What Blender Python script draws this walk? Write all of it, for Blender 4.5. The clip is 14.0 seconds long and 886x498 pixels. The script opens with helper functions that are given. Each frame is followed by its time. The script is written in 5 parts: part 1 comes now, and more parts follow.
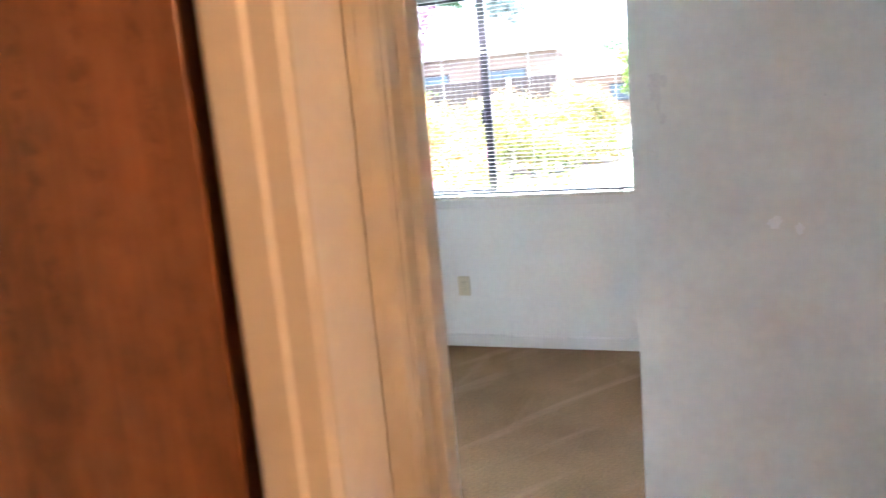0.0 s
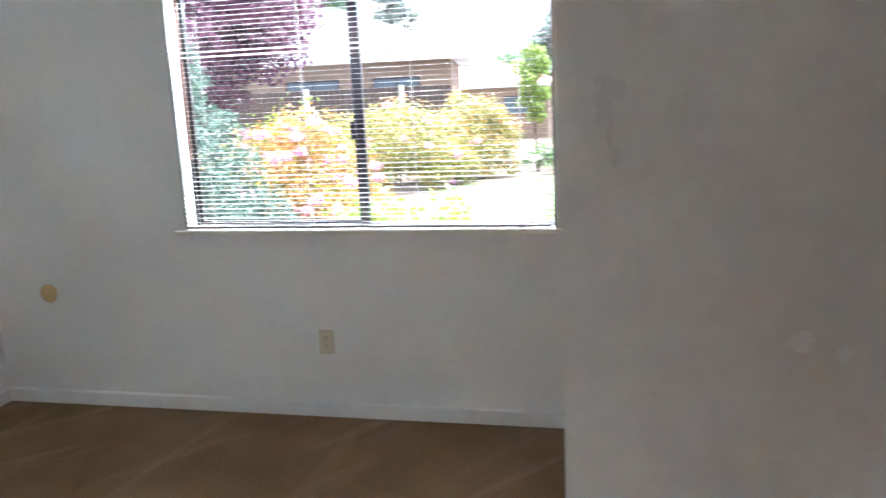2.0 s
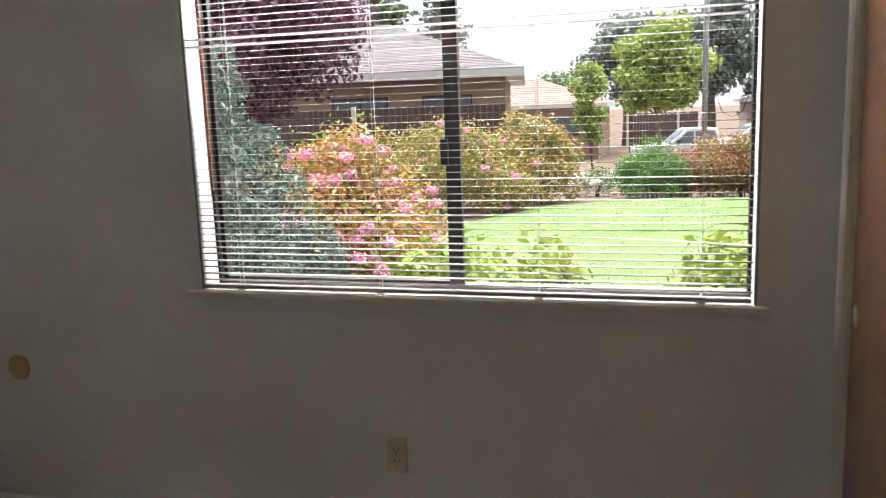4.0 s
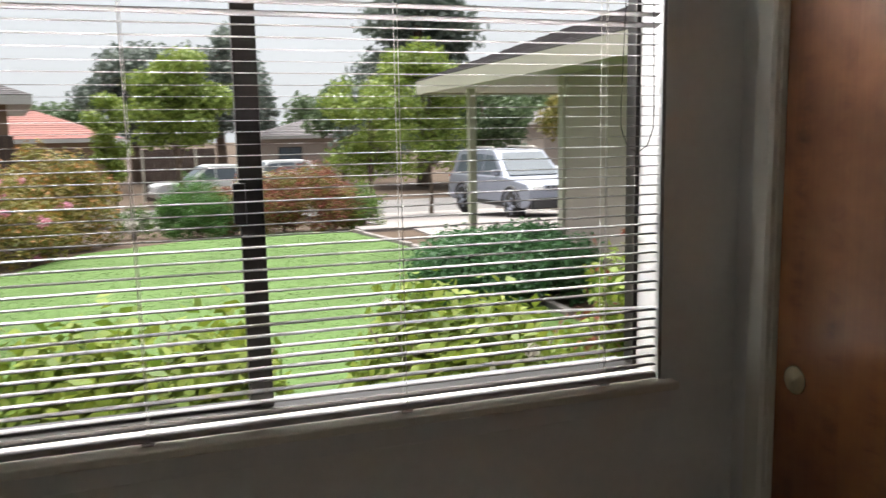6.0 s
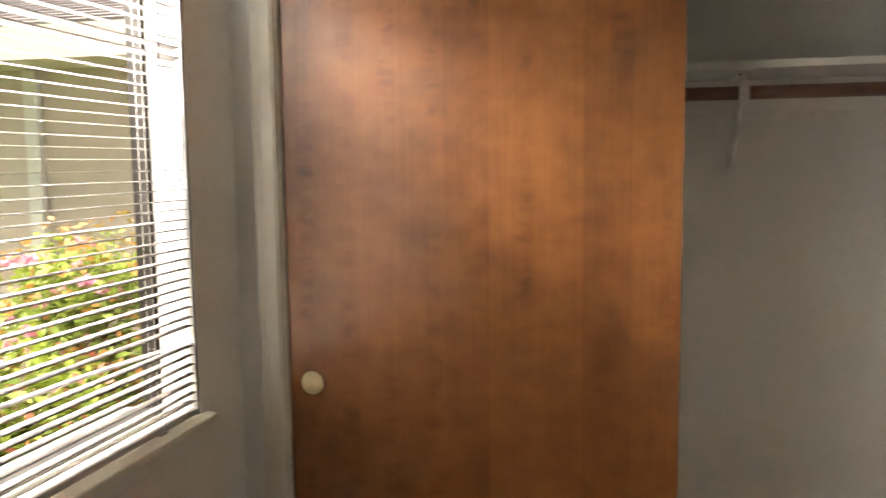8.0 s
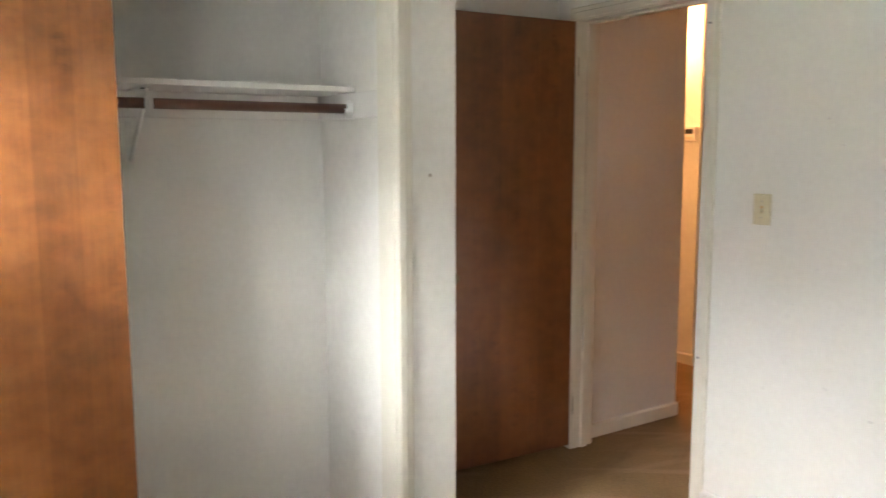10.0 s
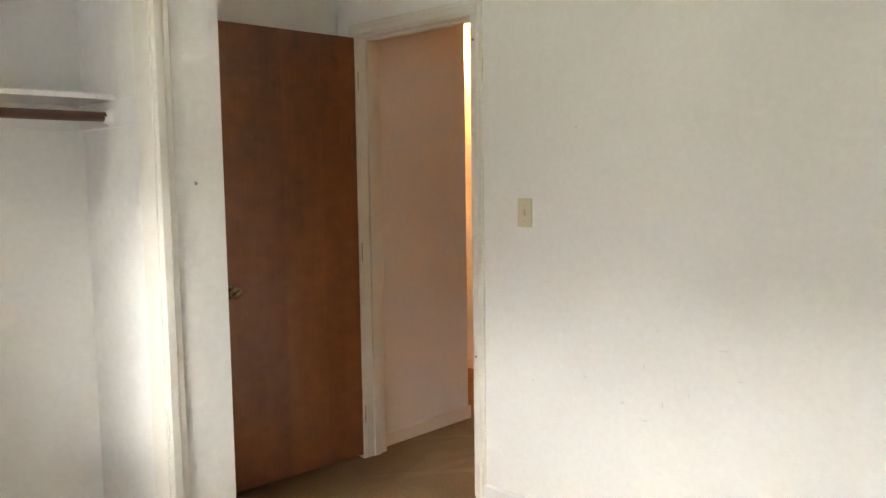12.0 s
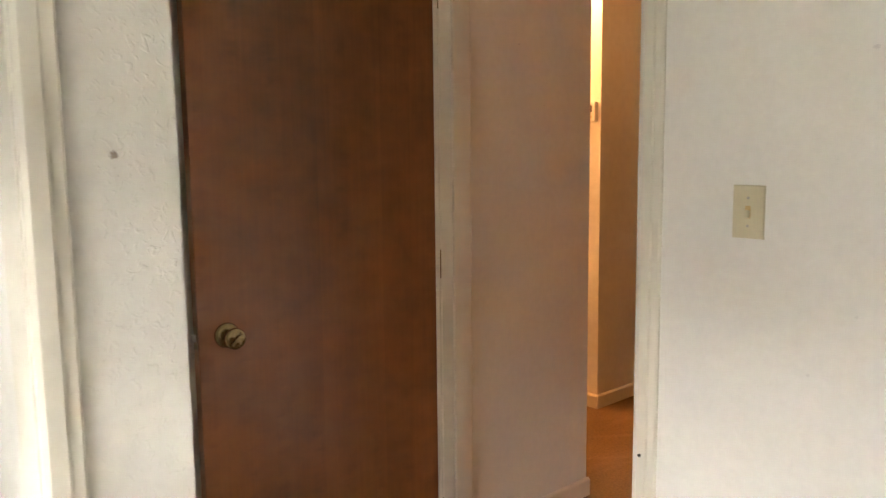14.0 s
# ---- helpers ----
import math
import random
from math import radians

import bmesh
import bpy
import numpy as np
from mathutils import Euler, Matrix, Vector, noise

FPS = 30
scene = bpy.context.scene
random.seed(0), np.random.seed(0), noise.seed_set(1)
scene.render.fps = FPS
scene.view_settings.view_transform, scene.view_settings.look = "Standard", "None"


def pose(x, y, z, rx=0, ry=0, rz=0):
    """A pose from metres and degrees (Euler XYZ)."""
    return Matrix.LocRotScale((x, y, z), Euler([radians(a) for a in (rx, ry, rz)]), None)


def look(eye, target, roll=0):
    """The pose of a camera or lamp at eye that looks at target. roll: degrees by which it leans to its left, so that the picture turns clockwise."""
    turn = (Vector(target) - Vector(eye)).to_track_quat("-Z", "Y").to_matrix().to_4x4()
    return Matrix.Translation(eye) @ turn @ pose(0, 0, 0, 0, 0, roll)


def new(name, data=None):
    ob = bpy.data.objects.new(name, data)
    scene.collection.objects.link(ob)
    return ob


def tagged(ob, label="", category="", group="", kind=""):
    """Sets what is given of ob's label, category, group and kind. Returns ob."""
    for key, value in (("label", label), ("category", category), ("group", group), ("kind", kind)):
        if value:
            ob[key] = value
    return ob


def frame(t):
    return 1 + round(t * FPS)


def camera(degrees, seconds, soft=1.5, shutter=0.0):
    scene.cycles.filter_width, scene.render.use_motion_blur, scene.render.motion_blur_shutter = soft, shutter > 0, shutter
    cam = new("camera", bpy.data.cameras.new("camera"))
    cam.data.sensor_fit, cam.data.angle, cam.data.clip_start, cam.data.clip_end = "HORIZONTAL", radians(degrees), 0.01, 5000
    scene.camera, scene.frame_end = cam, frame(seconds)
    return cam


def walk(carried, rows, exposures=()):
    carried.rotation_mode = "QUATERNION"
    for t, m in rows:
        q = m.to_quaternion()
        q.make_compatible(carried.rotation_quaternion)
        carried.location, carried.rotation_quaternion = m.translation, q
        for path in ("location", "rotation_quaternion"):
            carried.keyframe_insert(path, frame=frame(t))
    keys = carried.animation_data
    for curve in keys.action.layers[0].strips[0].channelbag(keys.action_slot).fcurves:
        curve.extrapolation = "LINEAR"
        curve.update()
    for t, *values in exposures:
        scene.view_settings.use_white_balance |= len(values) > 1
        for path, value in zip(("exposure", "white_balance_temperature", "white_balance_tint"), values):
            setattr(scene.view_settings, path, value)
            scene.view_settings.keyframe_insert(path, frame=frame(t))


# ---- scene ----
LENS = 58.07
cam = camera(LENS, 14.0, soft=1.4, shutter=0.3)

# seconds, x, y, z, yaw, pitch, roll
PATH = [
    (0, 0.275, -1.050, 1.479, 21.21, -11.23, -5.10),
    (0.3, 0.264, -0.890, 1.471, 16.01, -11.11, -4.80),
    (0.8, 0.232, -0.666, 1.453, 10.45, -11.29, -3.55),
    (1, 0.222, -0.562, 1.457, 9.65, -12.13, -3.61),
    (1.5, 0.178, -0.332, 1.460, 9.41, -12.25, -3.28),
    (2, 0.100, -0.117, 1.463, 13.42, -11.19, -2.66),
    (2.2, 0.075, 0.026, 1.458, 16.98, -10.87, -2.24),
    (4.3, -0.527, 1.040, 1.425, 15.79, -9.23, -2.00),
    (4.5, -0.601, 1.125, 1.429, 12.24, -9.06, -1.69),
    (5, -0.808, 1.302, 1.428, 1.71, -8.52, -1.46),
    (5.5, -1.017, 1.476, 1.425, -7.89, -8.24, -1.55),
    (6, -1.204, 1.674, 1.431, -18.41, -7.99, -1.10),
    (6.5, -1.349, 1.826, 1.431, -32.72, -7.21, -0.32),
    (7, -1.558, 1.903, 1.481, -46.54, -7.94, -1.37),
    (7.5, -1.677, 2.085, 1.422, -61.32, -6.45, -1.98),
    (8, -1.745, 2.222, 1.431, -76.04, -6.07, -0.65),
    (8.5, -1.904, 2.385, 1.447, -89.50, -6.18, -0.55),
    (9, -1.995, 2.550, 1.478, -103.28, -8.01, -0.01),
    (9.2, -2.015, 2.557, 1.489, -107.83, -8.21, 0.05),
    (11.3, -2.512, 2.660, 1.376, -137.09, -4.36, -0.99),
    (11.5, -2.501, 2.631, 1.376, -137.35, -4.31, -0.99),
    (12, -2.360, 2.496, 1.383, -136.23, -5.28, -0.82),
    (12.5, -2.124, 2.317, 1.388, -134.07, -5.68, -1.13),
    (13, -1.851, 2.129, 1.378, -132.53, -5.89, -1.46),
    (13.5, -1.545, 1.916, 1.383, -132.51, -6.52, -1.77),
    (14, -1.245, 1.630, 1.372, -132.09, -7.15, -0.63),

]


def held(x, y, z, yaw, pitch, roll):
    eye = Vector((x, y, z))
    way = Vector((-math.sin(radians(yaw)) * math.cos(radians(pitch)), math.cos(radians(yaw)) * math.cos(radians(pitch)), math.sin(radians(pitch))))
    return look(eye, eye + way, roll)


EXPOSURES = [
    (0.0, 4.85, 5150, 9), (1.5, 4.45, 5200, 9), (2.2, 3.5, 5600, 10), (4.3, 2.15, 6500, 15), (5.2, 1.65, 6500, 14), (6.2, 1.38, 6550, 12), (7.0, 1.6, 6900, 13),
    (7.5, 2.1, 7300, 14), (8.0, 2.85, 7700, 14), (8.5, 3.25, 7400, 13), (9.0, 3.65, 6700, 12), (11.3, 3.85, 7000, 12), (13.3, 3.75, 7200, 13), (14.0, 3.95, 7400, 13),
]
walk(cam, [(t, held(*row)) for t, *row in PATH], EXPOSURES)

# ---- sky, sun and lamps: an overcast day, and one warm lamp in the hall ----
world = bpy.data.worlds.new("sky")
scene.world = world
world.use_nodes = True
wn = world.node_tree
sky = wn.nodes.new("ShaderNodeTexSky")
sky.sky_type, sky.sun_disc = "NISHITA", False
sky.sun_elevation, sky.sun_rotation = radians(72), radians(0)
sky.air_density, sky.dust_density, sky.ozone_density = 1.0, 6.0, 1.0
soft_sky = wn.nodes.new("ShaderNodeMix")
soft_sky.data_type = "RGBA"
soft_sky.inputs["Factor"].default_value = 0.92
soft_sky.inputs["B"].default_value = (3.3, 3.42, 3.55, 1)
wn.links.new(sky.outputs["Color"], soft_sky.inputs["A"])
wn.links.new(soft_sky.outputs["Result"], wn.nodes["Background"].inputs["Color"])
wn.nodes["Background"].inputs["Strength"].default_value = 0.10

sun = new("sun", bpy.data.lights.new("sun", "SUN"))
sun.data.energy, sun.data.angle, sun.data.color = 4.8, radians(70), (1.0, 0.97, 0.93)
sun.matrix_world = look((0, 0, 30), (0.0, 0.0, 0.0)) @ pose(0, 0, 0, -18, 0, 0)

# unseen area lamp added above the opening, standing in for sky light
opening = new("window_sky_fill", bpy.data.lights.new("window_sky_fill", "AREA"))
opening.data.shape, opening.data.size, opening.data.size_y = "RECTANGLE", 1.8, 0.5
opening.data.energy, opening.data.spread, opening.data.color = 35.0, radians(125), (0.93, 0.965, 1.0)
opening.matrix_world = look((-1.05, 3.75, 2.34), (-1.05, 2.70, 1.58))

HALL_LAMP = (1.45, -1.53, 2.25)
bulb = new("hall_bulb", bpy.data.lights.new("hall_bulb", "POINT"))
bulb.data.energy, bulb.data.color, bulb.data.shadow_soft_size = 2.7, (1.0, 0.45, 0.17), 0.08
bulb.matrix_world = pose(*HALL_LAMP)


# ---- materials ----
def surface(name, base, rough=0.6, vary=0.08, scale=3.0, fine=60.0, bump=0.0, bump_scale=120.0, metal=0.0, stretch=(1, 1, 1), tint=None, spec=0.5, random_each=0.0):
    """Base colour with variation at two scales, and fine relief."""
    m = bpy.data.materials.new(name)
    m.use_nodes = True
    t = m.node_tree
    b = t.nodes["Principled BSDF"]
    b.inputs["Roughness"].default_value, b.inputs["Metallic"].default_value = rough, metal
    b.inputs["Specular IOR Level"].default_value = spec
    co = t.nodes.new("ShaderNodeTexCoord")
    mp = t.nodes.new("ShaderNodeMapping")
    mp.inputs["Scale"].default_value = stretch
    t.links.new(co.outputs["Object"], mp.inputs["Vector"])
    n1, n2 = t.nodes.new("ShaderNodeTexNoise"), t.nodes.new("ShaderNodeTexNoise")
    n1.inputs["Scale"].default_value, n1.inputs["Detail"].default_value = scale, 4
    n2.inputs["Scale"].default_value, n2.inputs["Detail"].default_value = fine, 3
    for n in (n1, n2):
        t.links.new(mp.outputs["Vector"], n.inputs["Vector"])
    add = t.nodes.new("ShaderNodeMath")
    add.operation = "ADD"
    t.links.new(n1.outputs["Fac"], add.inputs[0])
    t.links.new(n2.outputs["Fac"], add.inputs[1])
    rng = t.nodes.new("ShaderNodeMapRange")
    rng.inputs["From Min"].default_value, rng.inputs["From Max"].default_value = 0.65, 1.35
    t.links.new(add.outputs[0], rng.inputs["Value"])
    mix = t.nodes.new("ShaderNodeMix")
    mix.data_type = "RGBA"
    dark = [c * (1 - vary) for c in base]
    light = list(tint) if tint else [min(1, c * (1 + vary)) for c in base]
    mix.inputs["A"].default_value, mix.inputs["B"].default_value = (*dark, 1), (*light, 1)
    t.links.new(rng.outputs["Result"], mix.inputs["Factor"])
    out = mix.outputs["Result"]
    if random_each:
        info = t.nodes.new("ShaderNodeNewGeometry")
        hsv = t.nodes.new("ShaderNodeHueSaturation")
        r2 = t.nodes.new("ShaderNodeMapRange")
        r2.inputs["To Min"].default_value, r2.inputs["To Max"].default_value = 1 - random_each, 1 + random_each
        t.links.new(info.outputs["Random Per Island"], r2.inputs["Value"])
        t.links.new(r2.outputs["Result"], hsv.inputs["Value"])
        t.links.new(out, hsv.inputs["Color"])
        out = hsv.outputs["Color"]
    t.links.new(out, b.inputs["Base Color"])
    if bump:
        n3 = t.nodes.new("ShaderNodeTexNoise")
        n3.inputs["Scale"].default_value, n3.inputs["Detail"].default_value = bump_scale, 3
        bp = t.nodes.new("ShaderNodeBump")
        bp.inputs["Strength"].default_value, bp.inputs["Distance"].default_value = min(1, bump), 0.004
        t.links.new(mp.outputs["Vector"], n3.inputs["Vector"])
        t.links.new(n3.outputs["Fac"], bp.inputs["Height"])
        t.links.new(bp.outputs["Normal"], b.inputs["Normal"])
    return m


def knockdown(name, base, depth=1.0):
    """Painted wallboard with trowelled flecks of plaster."""
    m = surface(name, base, 0.72, 0.05, 1.2, 30)
    t = m.node_tree
    b = t.nodes["Principled BSDF"]
    co = t.nodes.new("ShaderNodeTexCoord")
    n = t.nodes.new("ShaderNodeTexNoise")
    n.inputs["Scale"].default_value, n.inputs["Detail"].default_value, n.inputs["Distortion"].default_value = 62, 2.5, 0.9
    r = t.nodes.new("ShaderNodeMapRange")
    r.inputs["From Min"].default_value, r.inputs["From Max"].default_value = 0.55, 0.70
    n2 = t.nodes.new("ShaderNodeTexNoise")
    n2.inputs["Scale"].default_value, n2.inputs["Detail"].default_value = 170, 2
    s = t.nodes.new("ShaderNodeMath")
    s.operation = "MULTIPLY_ADD"
    s.inputs[1].default_value = 0.25
    bp = t.nodes.new("ShaderNodeBump")
    bp.inputs["Strength"].default_value, bp.inputs["Distance"].default_value = min(1.0, 0.42 * depth), 0.0018
    t.links.new(co.outputs["Object"], n.inputs["Vector"])
    t.links.new(co.outputs["Object"], n2.inputs["Vector"])
    t.links.new(n.outputs["Fac"], r.inputs["Value"])
    t.links.new(n2.outputs["Fac"], s.inputs[0])
    t.links.new(r.outputs["Result"], s.inputs[2])
    t.links.new(s.outputs[0], bp.inputs["Height"])
    t.links.new(bp.outputs["Normal"], b.inputs["Normal"])
    return m


def veneer(name, dark, light, rough=0.32, along="Z", blotch=2.6, figure=0.5, coat=0.15, leaves_apart=0.18, curled=0.15):
    """Stained birch veneer: fine grain along the leaf, cloudy figure, and vertical strips of slightly different tone."""
    m = bpy.data.materials.new(name)
    m.use_nodes = True
    t = m.node_tree
    b = t.nodes["Principled BSDF"]
    co = t.nodes.new("ShaderNodeTexCoord")

    def tex(scale, stretch, detail=5, distort=0.0):
        mp = t.nodes.new("ShaderNodeMapping")
        mp.inputs["Scale"].default_value = stretch
        n = t.nodes.new("ShaderNodeTexNoise")
        n.inputs["Scale"].default_value, n.inputs["Detail"].default_value, n.inputs["Distortion"].default_value = scale, detail, distort
        t.links.new(co.outputs["Object"], mp.inputs["Vector"])
        t.links.new(mp.outputs["Vector"], n.inputs["Vector"])
        return n.outputs["Fac"]

    grain = tex(90, (1, 1, 0.04), 4)
    cloud = tex(blotch, (1.2, 1.2, 0.55), 6, 0.25)
    flame = tex(16, (1, 0.8, 1.0), 5, 0.25)
    sep = t.nodes.new("ShaderNodeSeparateXYZ")
    across = t.nodes.new("ShaderNodeMath")
    across.operation = "ADD"
    wide = t.nodes.new("ShaderNodeMath")
    wide.operation, wide.inputs[1].default_value = "MULTIPLY", 9.6
    flat = t.nodes.new("ShaderNodeMath")
    flat.operation = "FLOOR"
    leaf_tone = t.nodes.new("ShaderNodeTexWhiteNoise")
    leaf_tone.noise_dimensions = "1D"
    t.links.new(co.outputs["Object"], sep.inputs["Vector"])
    t.links.new(sep.outputs["X"], across.inputs[0])
    t.links.new(sep.outputs["Y"], across.inputs[1])
    t.links.new(across.outputs[0], wide.inputs[0])
    t.links.new(wide.outputs[0], flat.inputs[0])
    t.links.new(flat.outputs[0], leaf_tone.inputs["W"])
    strip = leaf_tone.outputs["Value"]

    def mul(a, k, c):
        n = t.nodes.new("ShaderNodeMath")
        n.operation = "MULTIPLY_ADD"
        n.inputs[1].default_value = k
        t.links.new(a, n.inputs[0])
        if isinstance(c, float):
            n.inputs[2].default_value = c
        else:
            t.links.new(c, n.inputs[2])
        return n.outputs[0]

    curl = tex(20, (1.0, 0.55, 1.6), 4, 0.5)
    dark_curl = t.nodes.new("ShaderNodeMapRange")
    dark_curl.inputs["From Min"].default_value, dark_curl.inputs["From Max"].default_value = 0.46, 0.72
    t.links.new(curl, dark_curl.inputs["Value"])
    band = t.nodes.new("ShaderNodeMath")
    band.operation, band.inputs[1].default_value = "MULTIPLY", 9.6 * math.tau
    t.links.new(across.outputs[0], band.inputs[0])
    swing = t.nodes.new("ShaderNodeMath")
    swing.operation = "SINE"
    t.links.new(band.outputs[0], swing.inputs[0])
    column = t.nodes.new("ShaderNodeMapRange")
    column.inputs["From Min"].default_value, column.inputs["From Max"].default_value = -0.1, 0.95
    t.links.new(swing.outputs[0], column.inputs["Value"])
    patch = t.nodes.new("ShaderNodeMapRange")
    patch.inputs["From Min"].default_value, patch.inputs["From Max"].default_value = 0.38, 0.60
    t.links.new(tex(2.1, (1, 1.3, 0.8), 2), patch.inputs["Value"])
    curls = t.nodes.new("ShaderNodeMath")
    curls.operation = "MULTIPLY"
    t.links.new(dark_curl.outputs["Result"], curls.inputs[0])
    t.links.new(column.outputs["Result"], curls.inputs[1])
    curls2 = t.nodes.new("ShaderNodeMath")
    curls2.operation = "MULTIPLY"
    t.links.new(curls.outputs[0], curls2.inputs[0])
    t.links.new(patch.outputs["Result"], curls2.inputs[1])
    v = mul(curls2.outputs[0], -curled, mul(grain, 0.22, mul(cloud, 1.1, mul(flame, figure, mul(strip, leaves_apart, 0.0)))))
    r = t.nodes.new("ShaderNodeMapRange")
    mid = 0.5 * (0.22 + 1.1 + figure + leaves_apart)
    r.inputs["From Min"].default_value, r.inputs["From Max"].default_value = mid - 0.42, mid + 0.42
    t.links.new(v, r.inputs["Value"])
    mix = t.nodes.new("ShaderNodeMix")
    mix.data_type = "RGBA"
    mix.inputs["A"].default_value, mix.inputs["B"].default_value = (*dark, 1), (*light, 1)
    t.links.new(r.outputs["Result"], mix.inputs["Factor"])
    t.links.new(mix.outputs["Result"], b.inputs["Base Color"])
    b.inputs["Roughness"].default_value = rough
    b.inputs["Coat Weight"].default_value, b.inputs["Coat Roughness"].default_value = coat, 0.22
    bp = t.nodes.new("ShaderNodeBump")
    bp.inputs["Strength"].default_value, bp.inputs["Distance"].default_value = 0.12, 0.001
    t.links.new(grain, bp.inputs["Height"])
    t.links.new(bp.outputs["Normal"], b.inputs["Normal"])
    return m


def carpet_material():
    """Tan cut pile, with faint brushed streaks where the pile leans another way."""
    m = surface("carpet", (0.25, 0.160, 0.080), 0.95, 0.3, 2.2, 95, 1.0, 300, spec=0.1)
    t = m.node_tree
    b = t.nodes["Principled BSDF"]
    last = b.inputs["Base Color"].links[0].from_socket
    co = t.nodes.new("ShaderNodeTexCoord")
    for turn, stretch, low, colour in ((-36, (7.0, 0.75, 1), 0.56, (0.43, 0.29, 0.18, 1)), (-8, (6.0, 0.55, 1), 0.60, (0.40, 0.265, 0.16, 1)), (24, (4.5, 0.9, 1), 0.60, (0.17, 0.10, 0.052, 1))):
        mp = t.nodes.new("ShaderNodeMapping")
        mp.vector_type = "TEXTURE"
        mp.inputs["Rotation"].default_value = (0, 0, radians(turn))
        sc = t.nodes.new("ShaderNodeMapping")
        sc.inputs["Scale"].default_value = stretch
        n = t.nodes.new("ShaderNodeTexNoise")
        n.inputs["Scale"].default_value, n.inputs["Detail"].default_value, n.inputs["Distortion"].default_value = 1.15, 3, 0.35
        r = t.nodes.new("ShaderNodeMapRange")
        r.inputs["From Min"].default_value, r.inputs["From Max"].default_value = low, low + 0.16
        r.inputs["To Max"].default_value = 0.42
        mix = t.nodes.new("ShaderNodeMix")
        mix.data_type = "RGBA"
        mix.inputs["B"].default_value = colour
        t.links.new(co.outputs["Object"], mp.inputs["Vector"])
        t.links.new(mp.outputs["Vector"], sc.inputs["Vector"])
        t.links.new(sc.outputs["Vector"], n.inputs["Vector"])
        t.links.new(n.outputs["Fac"], r.inputs["Value"])
        t.links.new(r.outputs["Result"], mix.inputs["Factor"])
        t.links.new(last, mix.inputs["A"])
        last = mix.outputs["Result"]
    t.links.new(last, b.inputs["Base Color"])
    return m


def glass_material():
    m = bpy.data.materials.new("window_glass")
    m.use_nodes = True
    t = m.node_tree
    b = t.nodes["Principled BSDF"]
    b.inputs["Base Color"].default_value = (0.96, 0.98, 0.97, 1)
    b.inputs["Transmission Weight"].default_value, b.inputs["Roughness"].default_value, b.inputs["IOR"].default_value = 1.0, 0.0, 1.0
    return m


WALL = surface("wall_paint", (0.84, 0.83, 0.79), 0.75, 0.035, 1.1, 40, 0.25, 130)
KNOCK = knockdown("knockdown_paint", (0.82, 0.81, 0.765))
CEIL = surface("ceiling_paint", (0.87, 0.86, 0.83), 0.85, 0.03, 1.0, 60, 0.5, 90)
TRIM = surface("trim_paint", (0.76, 0.73, 0.64), 0.42, 0.04, 2.0, 25, 0.08, 40)
WHITE = surface("white_enamel", (0.80, 0.79, 0.76), 0.4, 0.03, 2.0, 30)
# white lining paint darkened to grey to put the reveal's shade into it
LINING = surface("shaded_lining_paint", (0.31, 0.295, 0.28), 0.5, 0.05, 2.0, 30)
# off-white enamel darkened so the slats' undersides look shaded
SLAT = surface("shaded_slat_enamel", (0.36, 0.335, 0.325), 0.45, 0.04, 1.0, 20)
CARPET = carpet_material()
DOOR_WOOD = veneer("dark_birch", (0.095, 0.032, 0.010), (0.36, 0.130, 0.044), 0.34, blotch=1.7, figure=0.45, leaves_apart=0.10, curled=0.18)
SLIDE_WOOD = veneer("orange_birch", (0.115, 0.035, 0.009), (0.44, 0.165, 0.050), 0.30, figure=0.6, coat=0.7, leaves_apart=0.15, curled=0.32)
ROD_WOOD = veneer("rod_wood", (0.09, 0.03, 0.014), (0.19, 0.075, 0.04), 0.35)
BRONZE = surface("bronze_aluminium", (0.022, 0.018, 0.015), 0.45, 0.2, 4, 50, metal=0.4)
BRASS = surface("aged_brass", (0.40, 0.30, 0.16), 0.24, 0.25, 30, 200, metal=0.9)
PULL_BRASS = surface("pull_brass", (0.80, 0.70, 0.46), 0.36, 0.08, 20, 120, metal=0.15)
IVORY = surface("ivory_plastic", (0.66, 0.60, 0.42), 0.4, 0.04, 8, 60)
TAN = surface("tan_plastic", (0.62, 0.43, 0.20), 0.5, 0.08, 8, 60)
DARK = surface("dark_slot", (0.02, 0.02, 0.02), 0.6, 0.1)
CORD = surface("blind_cord", (0.55, 0.52, 0.48), 0.8, 0.1, 30, 200)
DARKCORD = surface("dark_cord", (0.06, 0.055, 0.05), 0.8, 0.1, 30, 200)
GLASS = glass_material()
SMUDGE = surface("grey_smudge", (0.745, 0.73, 0.70), 0.8, 0.08, 10, 80)
SPECK = surface("brown_speck", (0.36, 0.30, 0.25), 0.8, 0.1, 20, 80)
FILLER = surface("white_filler", (0.93, 0.93, 0.925), 0.8, 0.03, 20, 80)
STEEL = surface("dull_steel", (0.45, 0.43, 0.40), 0.4, 0.1, 20, 100, metal=0.9)


FASCIA_PALE = surface("pale_metal", (0.20, 0.20, 0.215), 0.5, 0.06, 4, 60, metal=0.2)


# ---- mesh helpers ----
def box(bm, x0, y0, z0, x1, y1, z1):
    vs = [bm.verts.new((x, y, z)) for x in (x0, x1) for y in (y0, y1) for z in (z0, z1)]
    for f in ((0, 1, 3, 2), (4, 6, 7, 5), (0, 4, 5, 1), (2, 3, 7, 6), (0, 2, 6, 4), (1, 5, 7, 3)):
        bm.faces.new([vs[i] for i in f])
    return vs


def boxes(*spans):
    bm = bmesh.new()
    for s in spans:
        box(bm, *s)
    return bm


def soft_box(span, r=0.003, seg=2):
    bm = boxes(span)
    bmesh.ops.bevel(bm, geom=bm.edges[:], offset=r, segments=seg, affect="EDGES", profile=0.5)
    return bm


